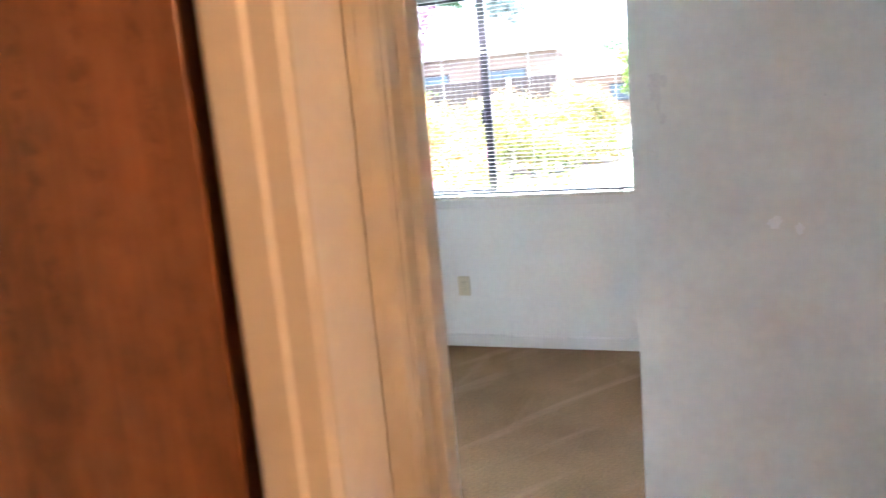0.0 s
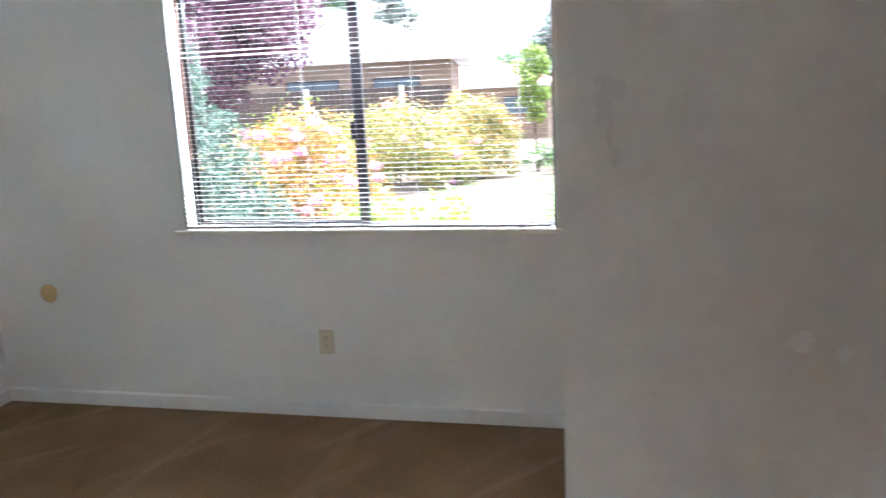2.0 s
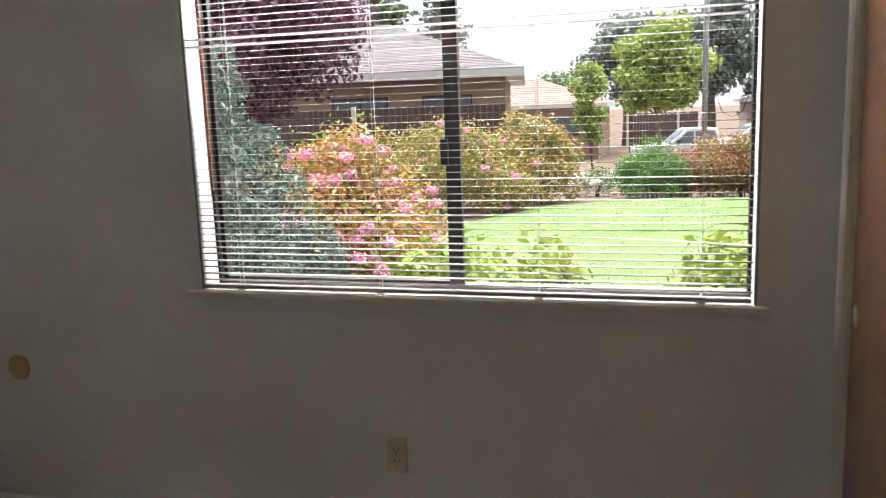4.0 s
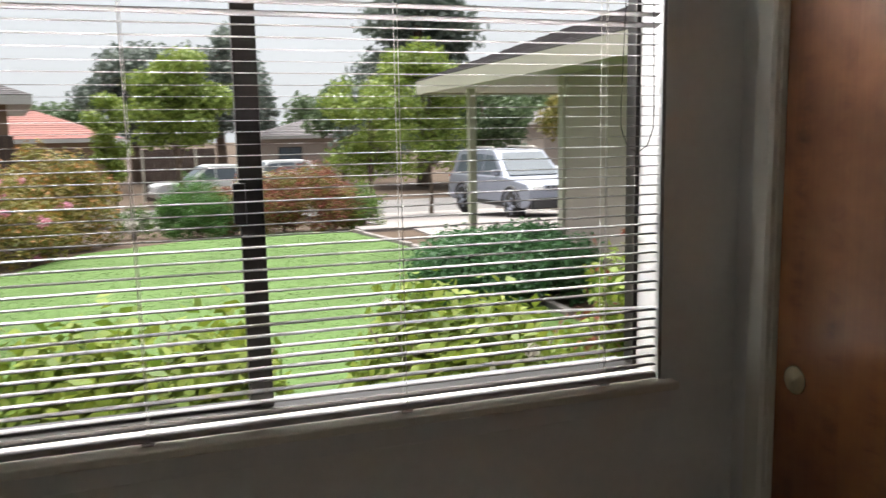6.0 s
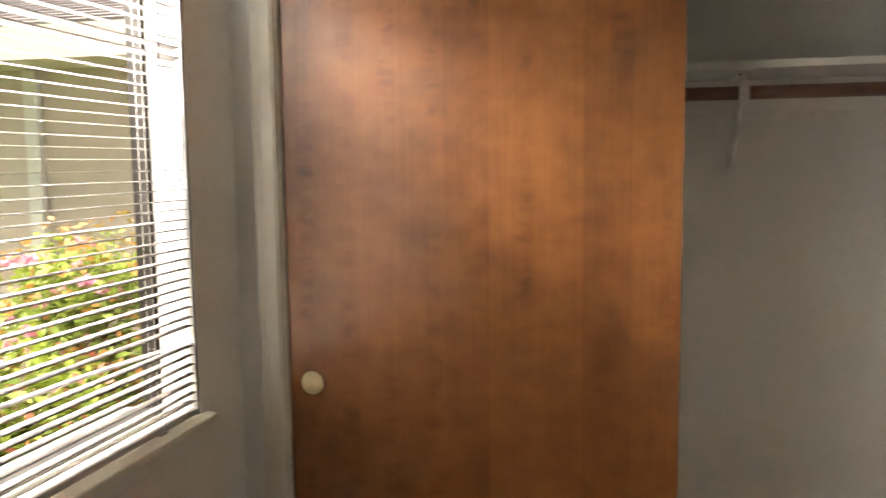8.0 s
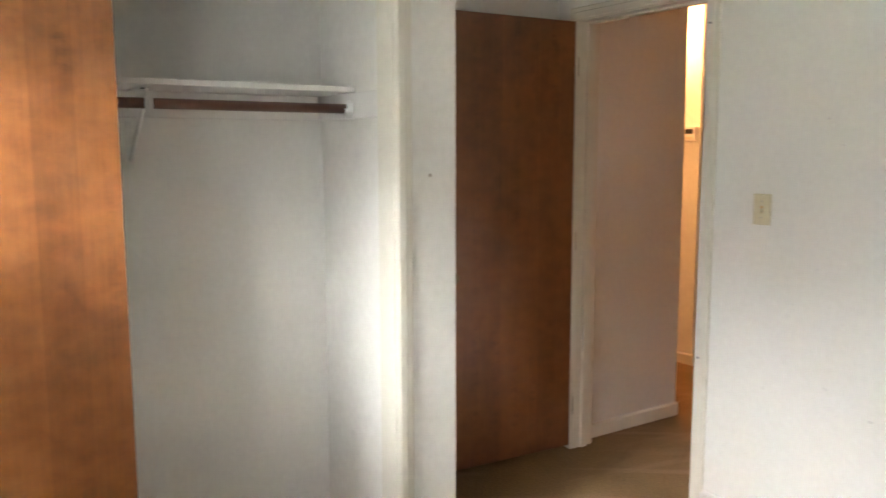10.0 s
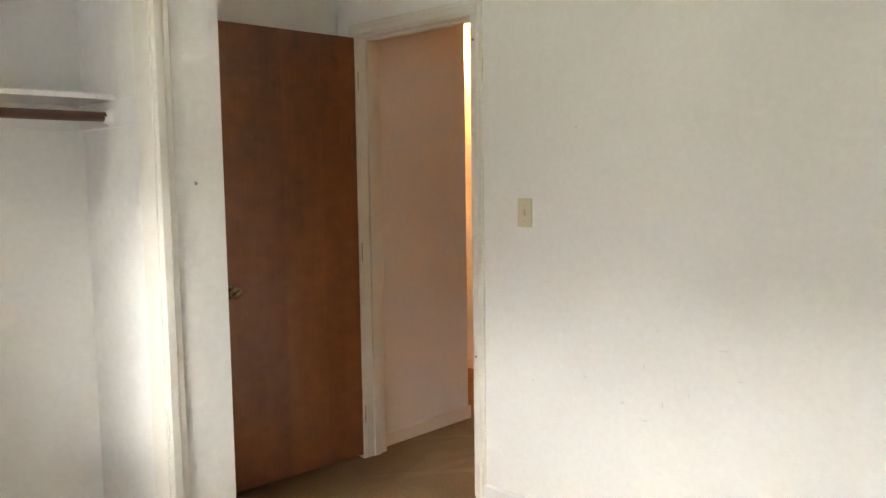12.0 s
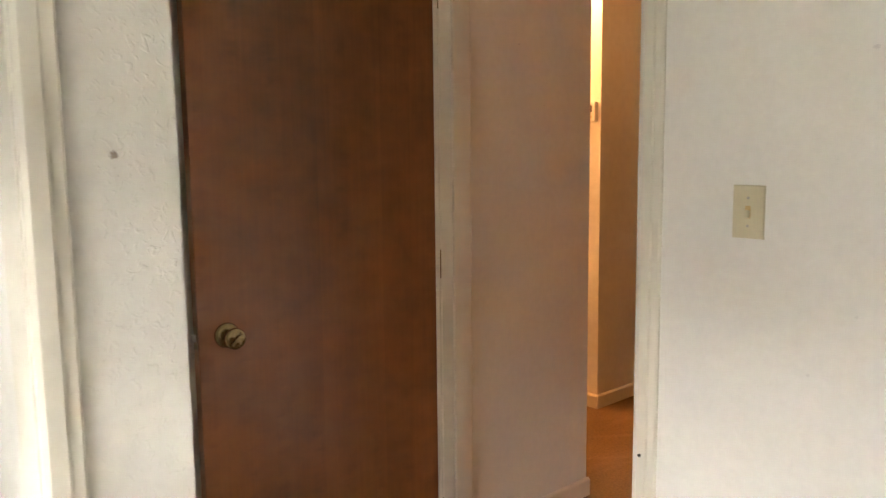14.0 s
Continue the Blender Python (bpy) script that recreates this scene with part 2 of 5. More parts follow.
def tube(bm, points, radii, sides=12, cap=True):
    """A round bar through points, with a radius at each."""
    rings = []
    for i, p in enumerate(points):
        a, c = Vector(points[max(0, i - 1)]), Vector(points[min(len(points) - 1, i + 1)])
        d = (c - a).normalized() if (c - a).length else Vector((0, 0, 1))
        u = d.orthogonal().normalized() if abs(d.z) < 0.99 else Vector((1, 0, 0))
        w = d.cross(u).normalized()
        u = w.cross(d).normalized()
        r = radii if isinstance(radii, (int, float)) else radii[i]
        rings.append([bm.verts.new(Vector(p) + r * (math.cos(k * math.tau / sides) * u + math.sin(k * math.tau / sides) * w)) for k in range(sides)])
    for a, c in zip(rings, rings[1:]):
        for k in range(sides):
            f = bm.faces.new((a[k], a[(k + 1) % sides], c[(k + 1) % sides], c[k]))
            f.smooth = True
    if cap:
        bm.faces.new(rings[0][::-1])
        bm.faces.new(rings[-1])
    return bm


def lathe(axis_at, way, profile, sides=28):
    """A turned body: profile rows are (distance along the axis, radius)."""
    bm = bmesh.new()
    o, w = Vector(axis_at), Vector(way).normalized()
    tube(bm, [o + w * d for d, _ in profile], [max(r, 0.0004) for _, r in profile], sides)
    bmesh.ops.recalc_face_normals(bm, faces=bm.faces[:])
    return bm


def mesh_of(name, bm, material):
    bmesh.ops.recalc_face_normals(bm, faces=bm.faces[:])
    me = bpy.data.meshes.new(name)
    bm.to_mesh(me)
    bm.free()
    if material:
        me.materials.append(material)
    return me


def part(name, bm, material, parent, label=""):
    ob = new(name, mesh_of(name, bm, material))
    ob.parent = parent
    return tagged(ob, label)


def thing(name, label, category, group="", kind="", at=(0, 0, 0)):
    ob = new(name)
    ob.location = at
    ob.empty_display_size = 0.1
    return tagged(ob, label, category, group, kind)


def solid(name, bm, material, label, category, group="", kind="structure"):
    return tagged(new(name, mesh_of(name, bm, material)), label, category, group, kind)


# ---- plan ----
CEILING = 2.42
X_W, X_E, Y_S, Y_N = -3.009, 0.0, 0.0, 3.168
WIN = (-1.905, -0.196, 0.883, 1.985)
N_OUT = 3.302
CLO_S, CLO_N, CLO_H = 1.318, 3.048, 2.0
END_Y, SIDE_Y, BACK_X = 1.078, 1.282, 0.60
ALC_X = 0.715
DOOR_W, DOOR_E, DOOR_H = -0.138, 0.566, 2.035
HALL_W, HALL_E, HALL_END = -0.190, 0.630, -0.815
FAR_X, FAR_Y = 1.25, -1.71
GROUND = -0.40
LAWN_Z = GROUND + 0.02

# floor and ceiling
solid("floor", boxes((-3.2, -4.2, -0.15, 3.2, 3.20, 0.0)), CARPET, "worn tan brown carpet with vacuum streaks", "floor")
solid("ceiling", boxes((-3.2, -4.2, CEILING, 3.2, 3.28, CEILING + 0.15)), CEIL, "off-white painted ceiling", "ceiling")

# room walls
solid("wall_north", boxes((X_W - 0.15, Y_N, 0, WIN[0], N_OUT, CEILING), (WIN[1], Y_N, 0, 3.29, N_OUT, CEILING),
                          (WIN[0], Y_N, 0, WIN[1], N_OUT, WIN[2] - 0.02), (WIN[0], Y_N, WIN[3], WIN[1], N_OUT, CEILING)), WALL, "white painted window wall", "wall")
solid("wall_west", boxes((X_W - 0.15, -0.12, 0, X_W, Y_N, CEILING)), WALL, "white painted side wall", "wall")
solid("wall_south", boxes((X_W, -0.12, 0, DOOR_W - 0.018, Y_S, CEILING), (DOOR_E + 0.018, -0.12, 0, ALC_X + 0.12, Y_S, CEILING),
                          (DOOR_W - 0.018, -0.12, DOOR_H + 0.018, DOOR_E + 0.018, Y_S, CEILING)), WALL, "white painted wall with grey scuffs beside the doorway", "wall")
solid("wall_closet_end", boxes((0.0, END_Y, 0, ALC_X + 0.12, SIDE_Y, CEILING), (0.0, SIDE_Y, 0, 0.1, CLO_S - 0.016, CEILING)), KNOCK, "white knockdown-textured end wall of the closet", "wall")
solid("wall_closet_front", boxes((0.0, CLO_N + 0.016, 0, 0.1, Y_N, CEILING), (0.0, CLO_S - 0.016, CLO_H + 0.016, 0.1, CLO_N + 0.016, CEILING)), WALL, "white painted closet front wall", "wall")
solid("wall_closet_back", boxes((BACK_X, SIDE_Y, 0, BACK_X + 0.12, Y_N, CEILING)), WALL, "white painted back wall of the closet", "wall")
solid("wall_alcove", boxes((ALC_X, 0.0, 0, ALC_X + 0.12, END_Y, CEILING)), WALL, "white painted wall behind the open door", "wall")

# unseen eave added over the window to keep sun off the slats
eave = thing("eave", "unseen cream painted eave added to shade the window", "eave", kind="structure")
part("soffit", boxes((X_W - 0.6, N_OUT + 0.002, 2.50, 2.6, 4.25, 2.53)), surface("soffit_paint", (0.5, 0.47, 0.40), 0.7, 0.06, 2, 40), eave)
part("fascia", boxes((X_W - 0.6, 4.252, 2.44, 2.6, 4.28, 2.62)), surface("eave_paint", (0.5, 0.47, 0.40), 0.6, 0.06, 2, 40), eave)
part("roof_deck", boxes((X_W - 0.6, N_OUT + 0.002, 2.534, 2.6, 4.25, 2.62)), surface("eave_roofing", (0.06, 0.055, 0.052), 0.95, 0.3, 6, 60, 0.6, 120), eave)

# hall walls
solid("wall_hall_east", boxes((HALL_E, HALL_END, 0, HALL_E + 0.11, -0.12, CEILING), (HALL_E + 0.11, HALL_END, 0, 3.0, HALL_END + 0.11, CEILING)), WALL, "painted hall wall in warm lamplight", "wall")
solid("wall_hall_far", boxes((FAR_X, -4.0, 0, 3.0, FAR_Y, CEILING)), KNOCK, "painted hall corner in warm lamplight", "wall")
solid("wall_hall_side", boxes((3.0, FAR_Y, 0, 3.12, HALL_END, CEILING)), WALL, "painted end wall of the hall", "wall")
solid("wall_hall_back", boxes((-1.5, -4.12, 0, FAR_X + 0.1, -4.0, CEILING)), WALL, "painted back wall of the hall", "wall")
JOG = -0.262  # the hall's wall steps forward here, with a door of its own
HD = (-1.15, -0.297)
solid("wall_hall_west", boxes((HD[1] + 0.02, JOG, 0, HALL_W, -0.12, CEILING), (-1.5, JOG, 0, HD[0] - 0.02, -0.12, CEILING), (HD[0] - 0.02, JOG, 2.05, HD[1] + 0.02, -0.12, CEILING)), WALL, "painted hall wall with a wooden door beside the bedroom door", "wall")
solid("wall_hall_end", boxes((-1.62, -4.12, 0, -1.5, -0.12, CEILING)), WALL, "painted end wall of the hall", "wall")


# baseboards
def baseboard(name, x0, y0, x1, y1, side, h=0.072, d=0.011):
    """A board from one point of the plan to another; side: the unit step from the wall into the room."""
    a, c = Vector((x0, y0)), Vector((x1, y1))
    s = Vector(side)
    bm = bmesh.new()
    prof = ((0, 0), (d, 0), (d, h - 0.008), (d * 0.4, h), (0, h))
    rings = [[bm.verts.new((*(p + s * u), v)) for u, v in prof] for p in (a, c)]
    for i in range(5):
        bm.faces.new((rings[0][i], rings[0][(i + 1) % 5], rings[1][(i + 1) % 5], rings[1][i]))
    bm.faces.new(rings[0])
    bm.faces.new(rings[1][::-1])
    return solid(name, bm, TRIM if "hall" in name else WHITE, "low painted baseboard along the carpet", "baseboard")


baseboard("baseboard_north", X_W, Y_N, 0.0, Y_N, (0, -1))
baseboard("baseboard_west", X_W, 0, X_W, Y_N - 0.012, (1, 0))
baseboard("baseboard_south", X_W + 0.012, 0, DOOR_W - 0.062, 0, (0, 1))
baseboard("baseboard_end", 0.0, END_Y, ALC_X, END_Y, (0, -1))
baseboard("baseboard_hall_east", HALL_E, -0.135, HALL_E, HALL_END - 0.011, (-1, 0))
baseboard("baseboard_hall_corner", HALL_E, HALL_END, 2.9, HALL_END, (0, -1))
baseboard("baseboard_hall_far", FAR_X - 0.011, FAR_Y, 2.9, FAR_Y, (0, 1))
baseboard("baseboard_hall_south", FAR_X, FAR_Y, FAR_X, -3.9, (-1, 0))


# casings
def casing_profile(bm, path, out, proud, width=0.058, depth=0.014):
    """Mitred moulding along a path of three-dimensional points; out: steps away from the opening at each point; proud: off the wall."""
    pr = Vector(proud)
    prof = ((0, 0), (0, depth * 0.6), (width * 0.12, depth), (width * 0.55, depth), (width * 0.62, depth * 0.72), (width * 0.92, depth * 0.72), (width, depth * 0.4), (width, 0))
    rings = [[bm.verts.new(Vector(p) + Vector(o) * a + pr * c) for a, c in prof] for p, o in zip(path, out)]
    n = len(prof)
    for a, c in zip(rings, rings[1:]):
        for i in range(n):
            bm.faces.new((a[i], a[(i + 1) % n], c[(i + 1) % n], c[i]))
    bm.faces.new(rings[0])
    bm.faces.new(rings[-1][::-1])
    return bm


def casing(name, lo, hi, plane, axis, proud, label, h, width=0.058, depth=0.014, mat=None):
    if axis == "x":
        pts = [(lo, plane, 0), (lo, plane, h), (hi, plane, h), (hi, plane, 0)]
        out = [(-1, 0, 0), (-1, 0, 1), (1, 0, 1), (1, 0, 0)]
    else:
        pts = [(plane, lo, 0), (plane, lo, h), (plane, hi, h), (plane, hi, 0)]
        out = [(0, -1, 0), (0, -1, 1), (0, 1, 1), (0, 1, 0)]
    return solid(name, casing_profile(bmesh.new(), pts, out, proud, width, depth), mat or TRIM, label, "door casing")


casing("trim_door", DOOR_W - 0.014, DOOR_E + 0.004, 0.0, "x", (0, 1, 0), "cream painted door casing", DOOR_H + 0.004, 0.056)
casing("trim_door_hall", DOOR_W - 0.004, DOOR_E + 0.004, -0.12, "x", (0, -1, 0), "cream painted door casing on the hall side", DOOR_H + 0.004, 0.047, 0.018)
casing("trim_closet", CLO_S - 0.004, CLO_N + 0.004, 0.0, "y", (-1, 0, 0), "cream painted moulded closet casing", CLO_H + 0.004, 0.062, 0.018)
casing("trim_hall_door", HD[0] - 0.002, HD[1] + 0.002, JOG, "x", (0, -1, 0), "cream painted wide casing of the hall door", 2.05, 0.110, 0.024)
# jambs
def frame_set(name, label, mat, pieces):
    """A door frame, each board a part of its own."""
    f = thing(name, label, "door frame", kind="structure")
    for board, span in pieces:
        part(board, soft_box(span, 0.0015, 1), mat, f)


frame_set("jamb_door", "cream painted door frame with a stop", TRIM, [
    ("side_jamb", (DOOR_W - 0.018, -0.12, 0, DOOR_W, 0.0, DOOR_H)), ("side_jamb", (DOOR_E, -0.12, 0, DOOR_E + 0.018, 0.0, DOOR_H)), ("head_jamb", (DOOR_W - 0.018, -0.12, DOOR_H, DOOR_E + 0.018, 0.0, DOOR_H + 0.018)),
    ("door_stop", (DOOR_W, -0.085, 0, DOOR_W + 0.016, -0.045, DOOR_H - 0.011)), ("door_stop", (DOOR_E - 0.011, -0.085, 0, DOOR_E, -0.045, DOOR_H - 0.011)), ("door_stop", (DOOR_W, -0.085, DOOR_H - 0.011, DOOR_E, -0.045, DOOR_H))])
frame_set("jamb_closet", "cream painted closet frame", TRIM, [
    ("side_jamb", (0.0, CLO_S - 0.016, 0, 0.1, CLO_S, CLO_H)), ("side_jamb", (0.0, CLO_N, 0, 0.1, CLO_N + 0.016, CLO_H)), ("head_jamb", (0.0, CLO_S - 0.016, CLO_H, 0.1, CLO_N + 0.016, CLO_H + 0.016))])
# near-black boards stand in for the shade in the gap beside the leaf
frame_set("jamb_hall", "hall door frame, near-black in place of the gap's shade", DARK, [
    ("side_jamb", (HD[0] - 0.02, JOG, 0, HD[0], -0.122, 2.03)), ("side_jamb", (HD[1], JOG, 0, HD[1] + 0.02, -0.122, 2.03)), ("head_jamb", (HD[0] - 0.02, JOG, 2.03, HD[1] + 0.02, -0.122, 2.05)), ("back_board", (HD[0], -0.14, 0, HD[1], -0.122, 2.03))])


# ---- window, sill and blind ----
FY = 3.259  # the frame's inner face


def build_window():
    x0, x1, z0, z1 = WIN
    w = thing("window_1", "dark bronze aluminium sliding window with two panes", "window", kind="structure", at=((x0 + x1) / 2, FY, z0))
    off = Matrix.Translation(w.location).inverted()

    def put(name, bm, mat, label=""):
        bm.transform(off)
        return part(name, bm, mat, w, label)

    b = 0.018
    mid = -1.064
    put("window_frame", boxes((x0, FY, z0, x0 + b, N_OUT - 0.005, z1), (x1 - b, FY, z0, x1, N_OUT - 0.005, z1), (x0 + b, FY, z0, x1 - b, N_OUT - 0.005, z0 + 0.011), (x0 + b, FY, z1 - b, x1 - b, N_OUT - 0.005, z1)), BRONZE)
    put("mullion", soft_box((mid - 0.023, FY + 0.014, z0 + 0.011, mid + 0.023, FY + 0.041, z1 - b), 0.002), BRONZE)
    put("sash", boxes((x0 + b, FY + 0.020, z0 + 0.011, mid - 0.022, FY + 0.040, z0 + 0.024), (x0 + b, FY + 0.020, z1 - b - 0.02, mid - 0.022, FY + 0.040, z1 - b), (x0 + b, FY + 0.020, z0 + 0.024, x0 + b + 0.014, FY + 0.040, z1 - b - 0.02)), BRONZE)
    put("latch", soft_box((mid - 0.036, FY - 0.001, 1.27, mid - 0.012, FY + 0.015, 1.35), 0.003), BRONZE, "small dark sash latch")
    for a, c, y in ((x0 + b, mid - 0.02, FY + 0.030), (mid + 0.02, x1 - b, FY + 0.012)):
        g = put("pane", boxes((a, y, z0 + 0.011, c, y + 0.004, z1 - b)), GLASS)
        g.visible_shadow = False
    put("weatherstrip", boxes((x0 + 0.008, FY - 0.005, 1.20, x0 + 0.018, FY - 0.001, z1 - 0.01)), ROD_WOOD, "brown strip along the frame")
    put("outer_sill", soft_box((x0 + 0.002, N_OUT + 0.002, z0 - 0.03, x1 - 0.002, N_OUT + 0.055, z0 + 0.006), 0.004), FASCIA_PALE, "pale metal outer sill")
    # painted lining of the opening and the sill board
    put("window_lining", boxes((x0, Y_N + 0.002, z0, x0 + 0.008, FY, z1), (x1 - 0.008, Y_N + 0.002, z0, x1, FY, z1), (x0, Y_N + 0.002, z1 - 0.008, x1, FY, z1)), LINING, "off-white painted window lining, greyed to stand in for shade")
    bm = soft_box((x0 - 0.045, Y_N - 0.03, z0 - 0.02, x1 + 0.03, FY, z0 - 0.001), 0.004)
    put("window_sill", bm, TRIM, "cream painted window sill")
    put("apron", soft_box((x0 - 0.035, Y_N - 0.012, z0 - 0.065, x1 + 0.02, Y_N - 0.001, z0 - 0.021), 0.003), WHITE)


build_window()


def build_blind():
    x0, x1, z0, z1 = WIN
    BY = 3.179
    bl = thing("venetian_blind", "off-white metal mini blind, greyed for shade, hanging open with one bent slat", "blind", at=((x0 + x1) / 2, BY, z1))
    off = Matrix.Translation(bl.location).inverted()
    a, c = x0 + 0.007, x1 - 0.013

    def put(name, bm, mat, label="", at=None):
        if at is None:
            bm.transform(off)
        ob = part(name, bm, mat, bl, label)
        if at is not None:
            ob.location = off @ Vector(at)
        return ob

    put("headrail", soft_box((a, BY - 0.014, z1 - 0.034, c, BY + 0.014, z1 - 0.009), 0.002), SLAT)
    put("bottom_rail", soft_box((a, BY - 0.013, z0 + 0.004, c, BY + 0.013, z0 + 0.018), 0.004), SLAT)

    def slat_mesh(tilt, length, droop=0.0):
        bm = bmesh.new()
        n, rows = 14, 5
        grid = []
        for i in range(n + 1):
            u = i / n
            sag = -droop * max(0, (u - 0.72) / 0.28) ** 1.6
            ring = []
            for k in range(rows):
                v = k / (rows - 1) * 2 - 1
                y, z = 0.0125 * v, 0.0010 * (1 - v * v)
                ang = radians(tilt) * (1 if not droop else 1 + 2.0 * max(0, u - 0.7))
                ring.append(bm.verts.new(((u - 0.5) * length, y * math.cos(ang) - z * math.sin(ang), y * math.sin(ang) + z * math.cos(ang) + sag)))
            grid.append(ring)
        for r, s in zip(grid, grid[1:]):
            for k in range(rows - 1):
                f = bm.faces.new((r[k], s[k], s[k + 1], r[k + 1]))
                f.smooth = True
        bmesh.ops.solidify(bm, geom=bm.faces[:], thickness=0.0005)
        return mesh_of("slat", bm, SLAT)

    pitch, first = 0.0212, z0 + 0.033
    count = int((z1 - 0.045 - first) / pitch) + 1
    plain = slat_mesh(1, c - a)
    turned = slat_mesh(-15, c - a)
    bent = slat_mesh(1, c - a, 0.018)
    for i in range(count):
        z = first + i * pitch
        me = plain
        if abs(z - 1.67) < pitch * 0.95:
            me = turned
        if abs(z - 1.055) < pitch * 0.5:
            me = bent
        ob = new("slat", me)
        ob.parent = bl
        ob.location = off @ Vector(((a + c) / 2 + random.uniform(-0.002, 0.002), BY, z + random.uniform(-0.0008, 0.0008)))
        ob.rotation_euler = (radians(random.uniform(-2.0, 2.0)), radians(random.uniform(-0.06, 0.06)), 0)
    for x in (-1.76, -1.28, -0.79, -0.34):
        bm = bmesh.new()
        for y in (BY - 0.0135, BY + 0.0135):
            tube(bm, [(x, y, z0 + 0.01), (x, y, z1 - 0.03)], 0.0006, 5)
        for i in range(count):
            z = first + i * pitch - 0.0015
            tube(bm, [(x, BY - 0.0135, z), (x, BY + 0.0135, z)], 0.0004, 4)
        put("ladder_cord", bm, CORD)
        bm = bmesh.new()
        tube(bm, [(x + 0.004, BY, z0 + 0.006), (x + 0.004, BY, z1 - 0.03)], 0.0007, 5)
        put("lift_cord", bm, CORD)
        bm = soft_box((x - 0.012, BY - 0.0145, z0 + 0.0005, x + 0.012, BY + 0.005, z0 + 0.005), 0.001)
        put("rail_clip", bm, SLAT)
    # the hanging loop of pull cord
    bm = bmesh.new()
    pts = []
    for i in range(25):
        u = i / 24
        if u < 0.4:
            pts.append((-0.292 - 0.02 * (u / 0.4), BY - 0.018, z1 - 0.05 - (z1 - 0.05 - 1.46) * u / 0.4))
        elif u < 0.6:
            an = math.pi * (u - 0.4) / 0.2
            pts.append((-0.272 - 0.04 * math.cos(an), BY - 0.02, 1.46 - 0.07 * math.sin(an)))
        else:
            pts.append((-0.232 - 0.01 * (u - 0.6) / 0.4, BY - 0.02, 1.46 + (z1 - 0.05 - 1.46) * (u - 0.6) / 0.4))
    tube(bm, pts, 0.0011, 6)
    put("pull_cord", bm, DARKCORD, "dark looped pull cord")


build_blind()


# ---- doors ----
def knob(parent, at, way, mat=BRASS):
    """A rosette, a neck and a waisted round knob with a flat face."""
    k = part("door_knob", lathe(at, way, [(0.010, 0.011), (0.032, 0.011), (0.036, 0.018), (0.042, 0.024), (0.050, 0.0272), (0.058, 0.0272), (0.062, 0.024), (0.0615, 0.017), (0.061, 0.008)]), mat, parent, "aged brass knob")
    part("rosette", lathe(at, way, [(0.0, 0.033), (0.004, 0.033), (0.009, 0.028), (0.011, 0.014)]), mat, k)
    return k


def build_entry_door():
    d = thing("bedroom_door", "dark brown stained flush wooden door standing open into the room", "door", at=(0.578, 0.0, 0.0))
    d.rotation_euler = (0, 0, radians(-3.9))
    d["kind"] = "structure"
    x0, x1, y0, y1 = 0.0, 0.035, 0.004, 0.772
    part("leaf", soft_box((x0, y0, 0.018, x1, y1, 2.032), 0.0015, 1), DOOR_WOOD, d)
    knob(d, (0.0, 0.697, 0.902), (-1, 0, 0))
    knob(d, (0.035, 0.697, 0.902), (1, 0, 0))
    lp = part("latch_plate", soft_box((0.006, y1, 0.872, 0.029, y1 + 0.0015, 0.932), 0.0005, 1), BRASS, d)
    part("latch_bolt", soft_box((0.011, y1, 0.892, 0.024, y1 + 0.011, 0.912), 0.003), STEEL, lp)
    for z in (0.22, 1.02, 1.83):
        h = part("hinge", lathe((-0.004, -0.001, z - 0.045), (0, 0, 1), [(0, 0.004), (0.002, 0.0055), (0.088, 0.0055), (0.09, 0.004)], 12), BRASS, d)


build_entry_door()


def build_sliding_door(name, x, y0, y1, label, pull_y, mat=SLIDE_WOOD):
    d = thing(name, label, "closet door", "closet sliding doors", at=(x, y0, 0))
    part("leaf", soft_box((0, 0, 0.012, 0.030, y1 - y0, CLO_H - 0.01), 0.0015, 1), mat, d)
    if pull_y is not None:
        c = (0.0, pull_y - y0, 0.908)
        p = part("finger_pull", lathe(c, (-1, 0, 0), [(-0.003, 0.022), (0.0008, 0.029), (0.0022, 0.0285), (0.0024, 0.0255), (0.0008, 0.0235), (0.0002, 0.016), (0.0002, 0.004)]), PULL_BRASS, d, "round brass finger pull")
        part("pull_ring", lathe(c, (-1, 0, 0), [(0.0003, 0.0315), (0.0012, 0.0315), (0.0014, 0.0295)]), BRASS, p)
    return d


build_sliding_door("sliding_door", 0.012, 2.135, CLO_N - 0.002, "orange brown birch veneer sliding closet door, pushed to one side", 2.988)
build_sliding_door("sliding_door", 0.056, 2.16, CLO_N - 0.001, "birch veneer sliding closet door behind the front one", None)
solid("closet_track", boxes((0.008, CLO_S, CLO_H - 0.009, 0.092, CLO_N, CLO_H - 0.001)), STEEL, "grey metal closet door track", "track")


def build_hall_door():
    d = thing("hall_door", "red brown stained flush wooden door in the hall", "door", at=(HD[0], JOG + 0.012, 0.0))
    d["kind"] = "structure"
    part("leaf", soft_box((0.003, 0.0, 0.012, HD[1] - HD[0] - 0.045, 0.035, 2.025), 0.0015, 1), SLIDE_WOOD, d)
    knob(d, (0.065, 0.0, 0.93), (0, -1, 0))


build_hall_door()

# strike plate on the frame
st = thing("strike_plate", "dark brass strike plate on the door frame", "strike plate", at=(DOOR_W, -0.02, 0.925))
part("plate", soft_box((0.0, -0.022, -0.03, 0.0016, 0.013, 0.03), 0.0006, 1), BRASS, st)
part("hole", soft_box((0.0012, -0.012, -0.012, 0.0020, 0.004, 0.012), 0.0003, 1), DARK, st)
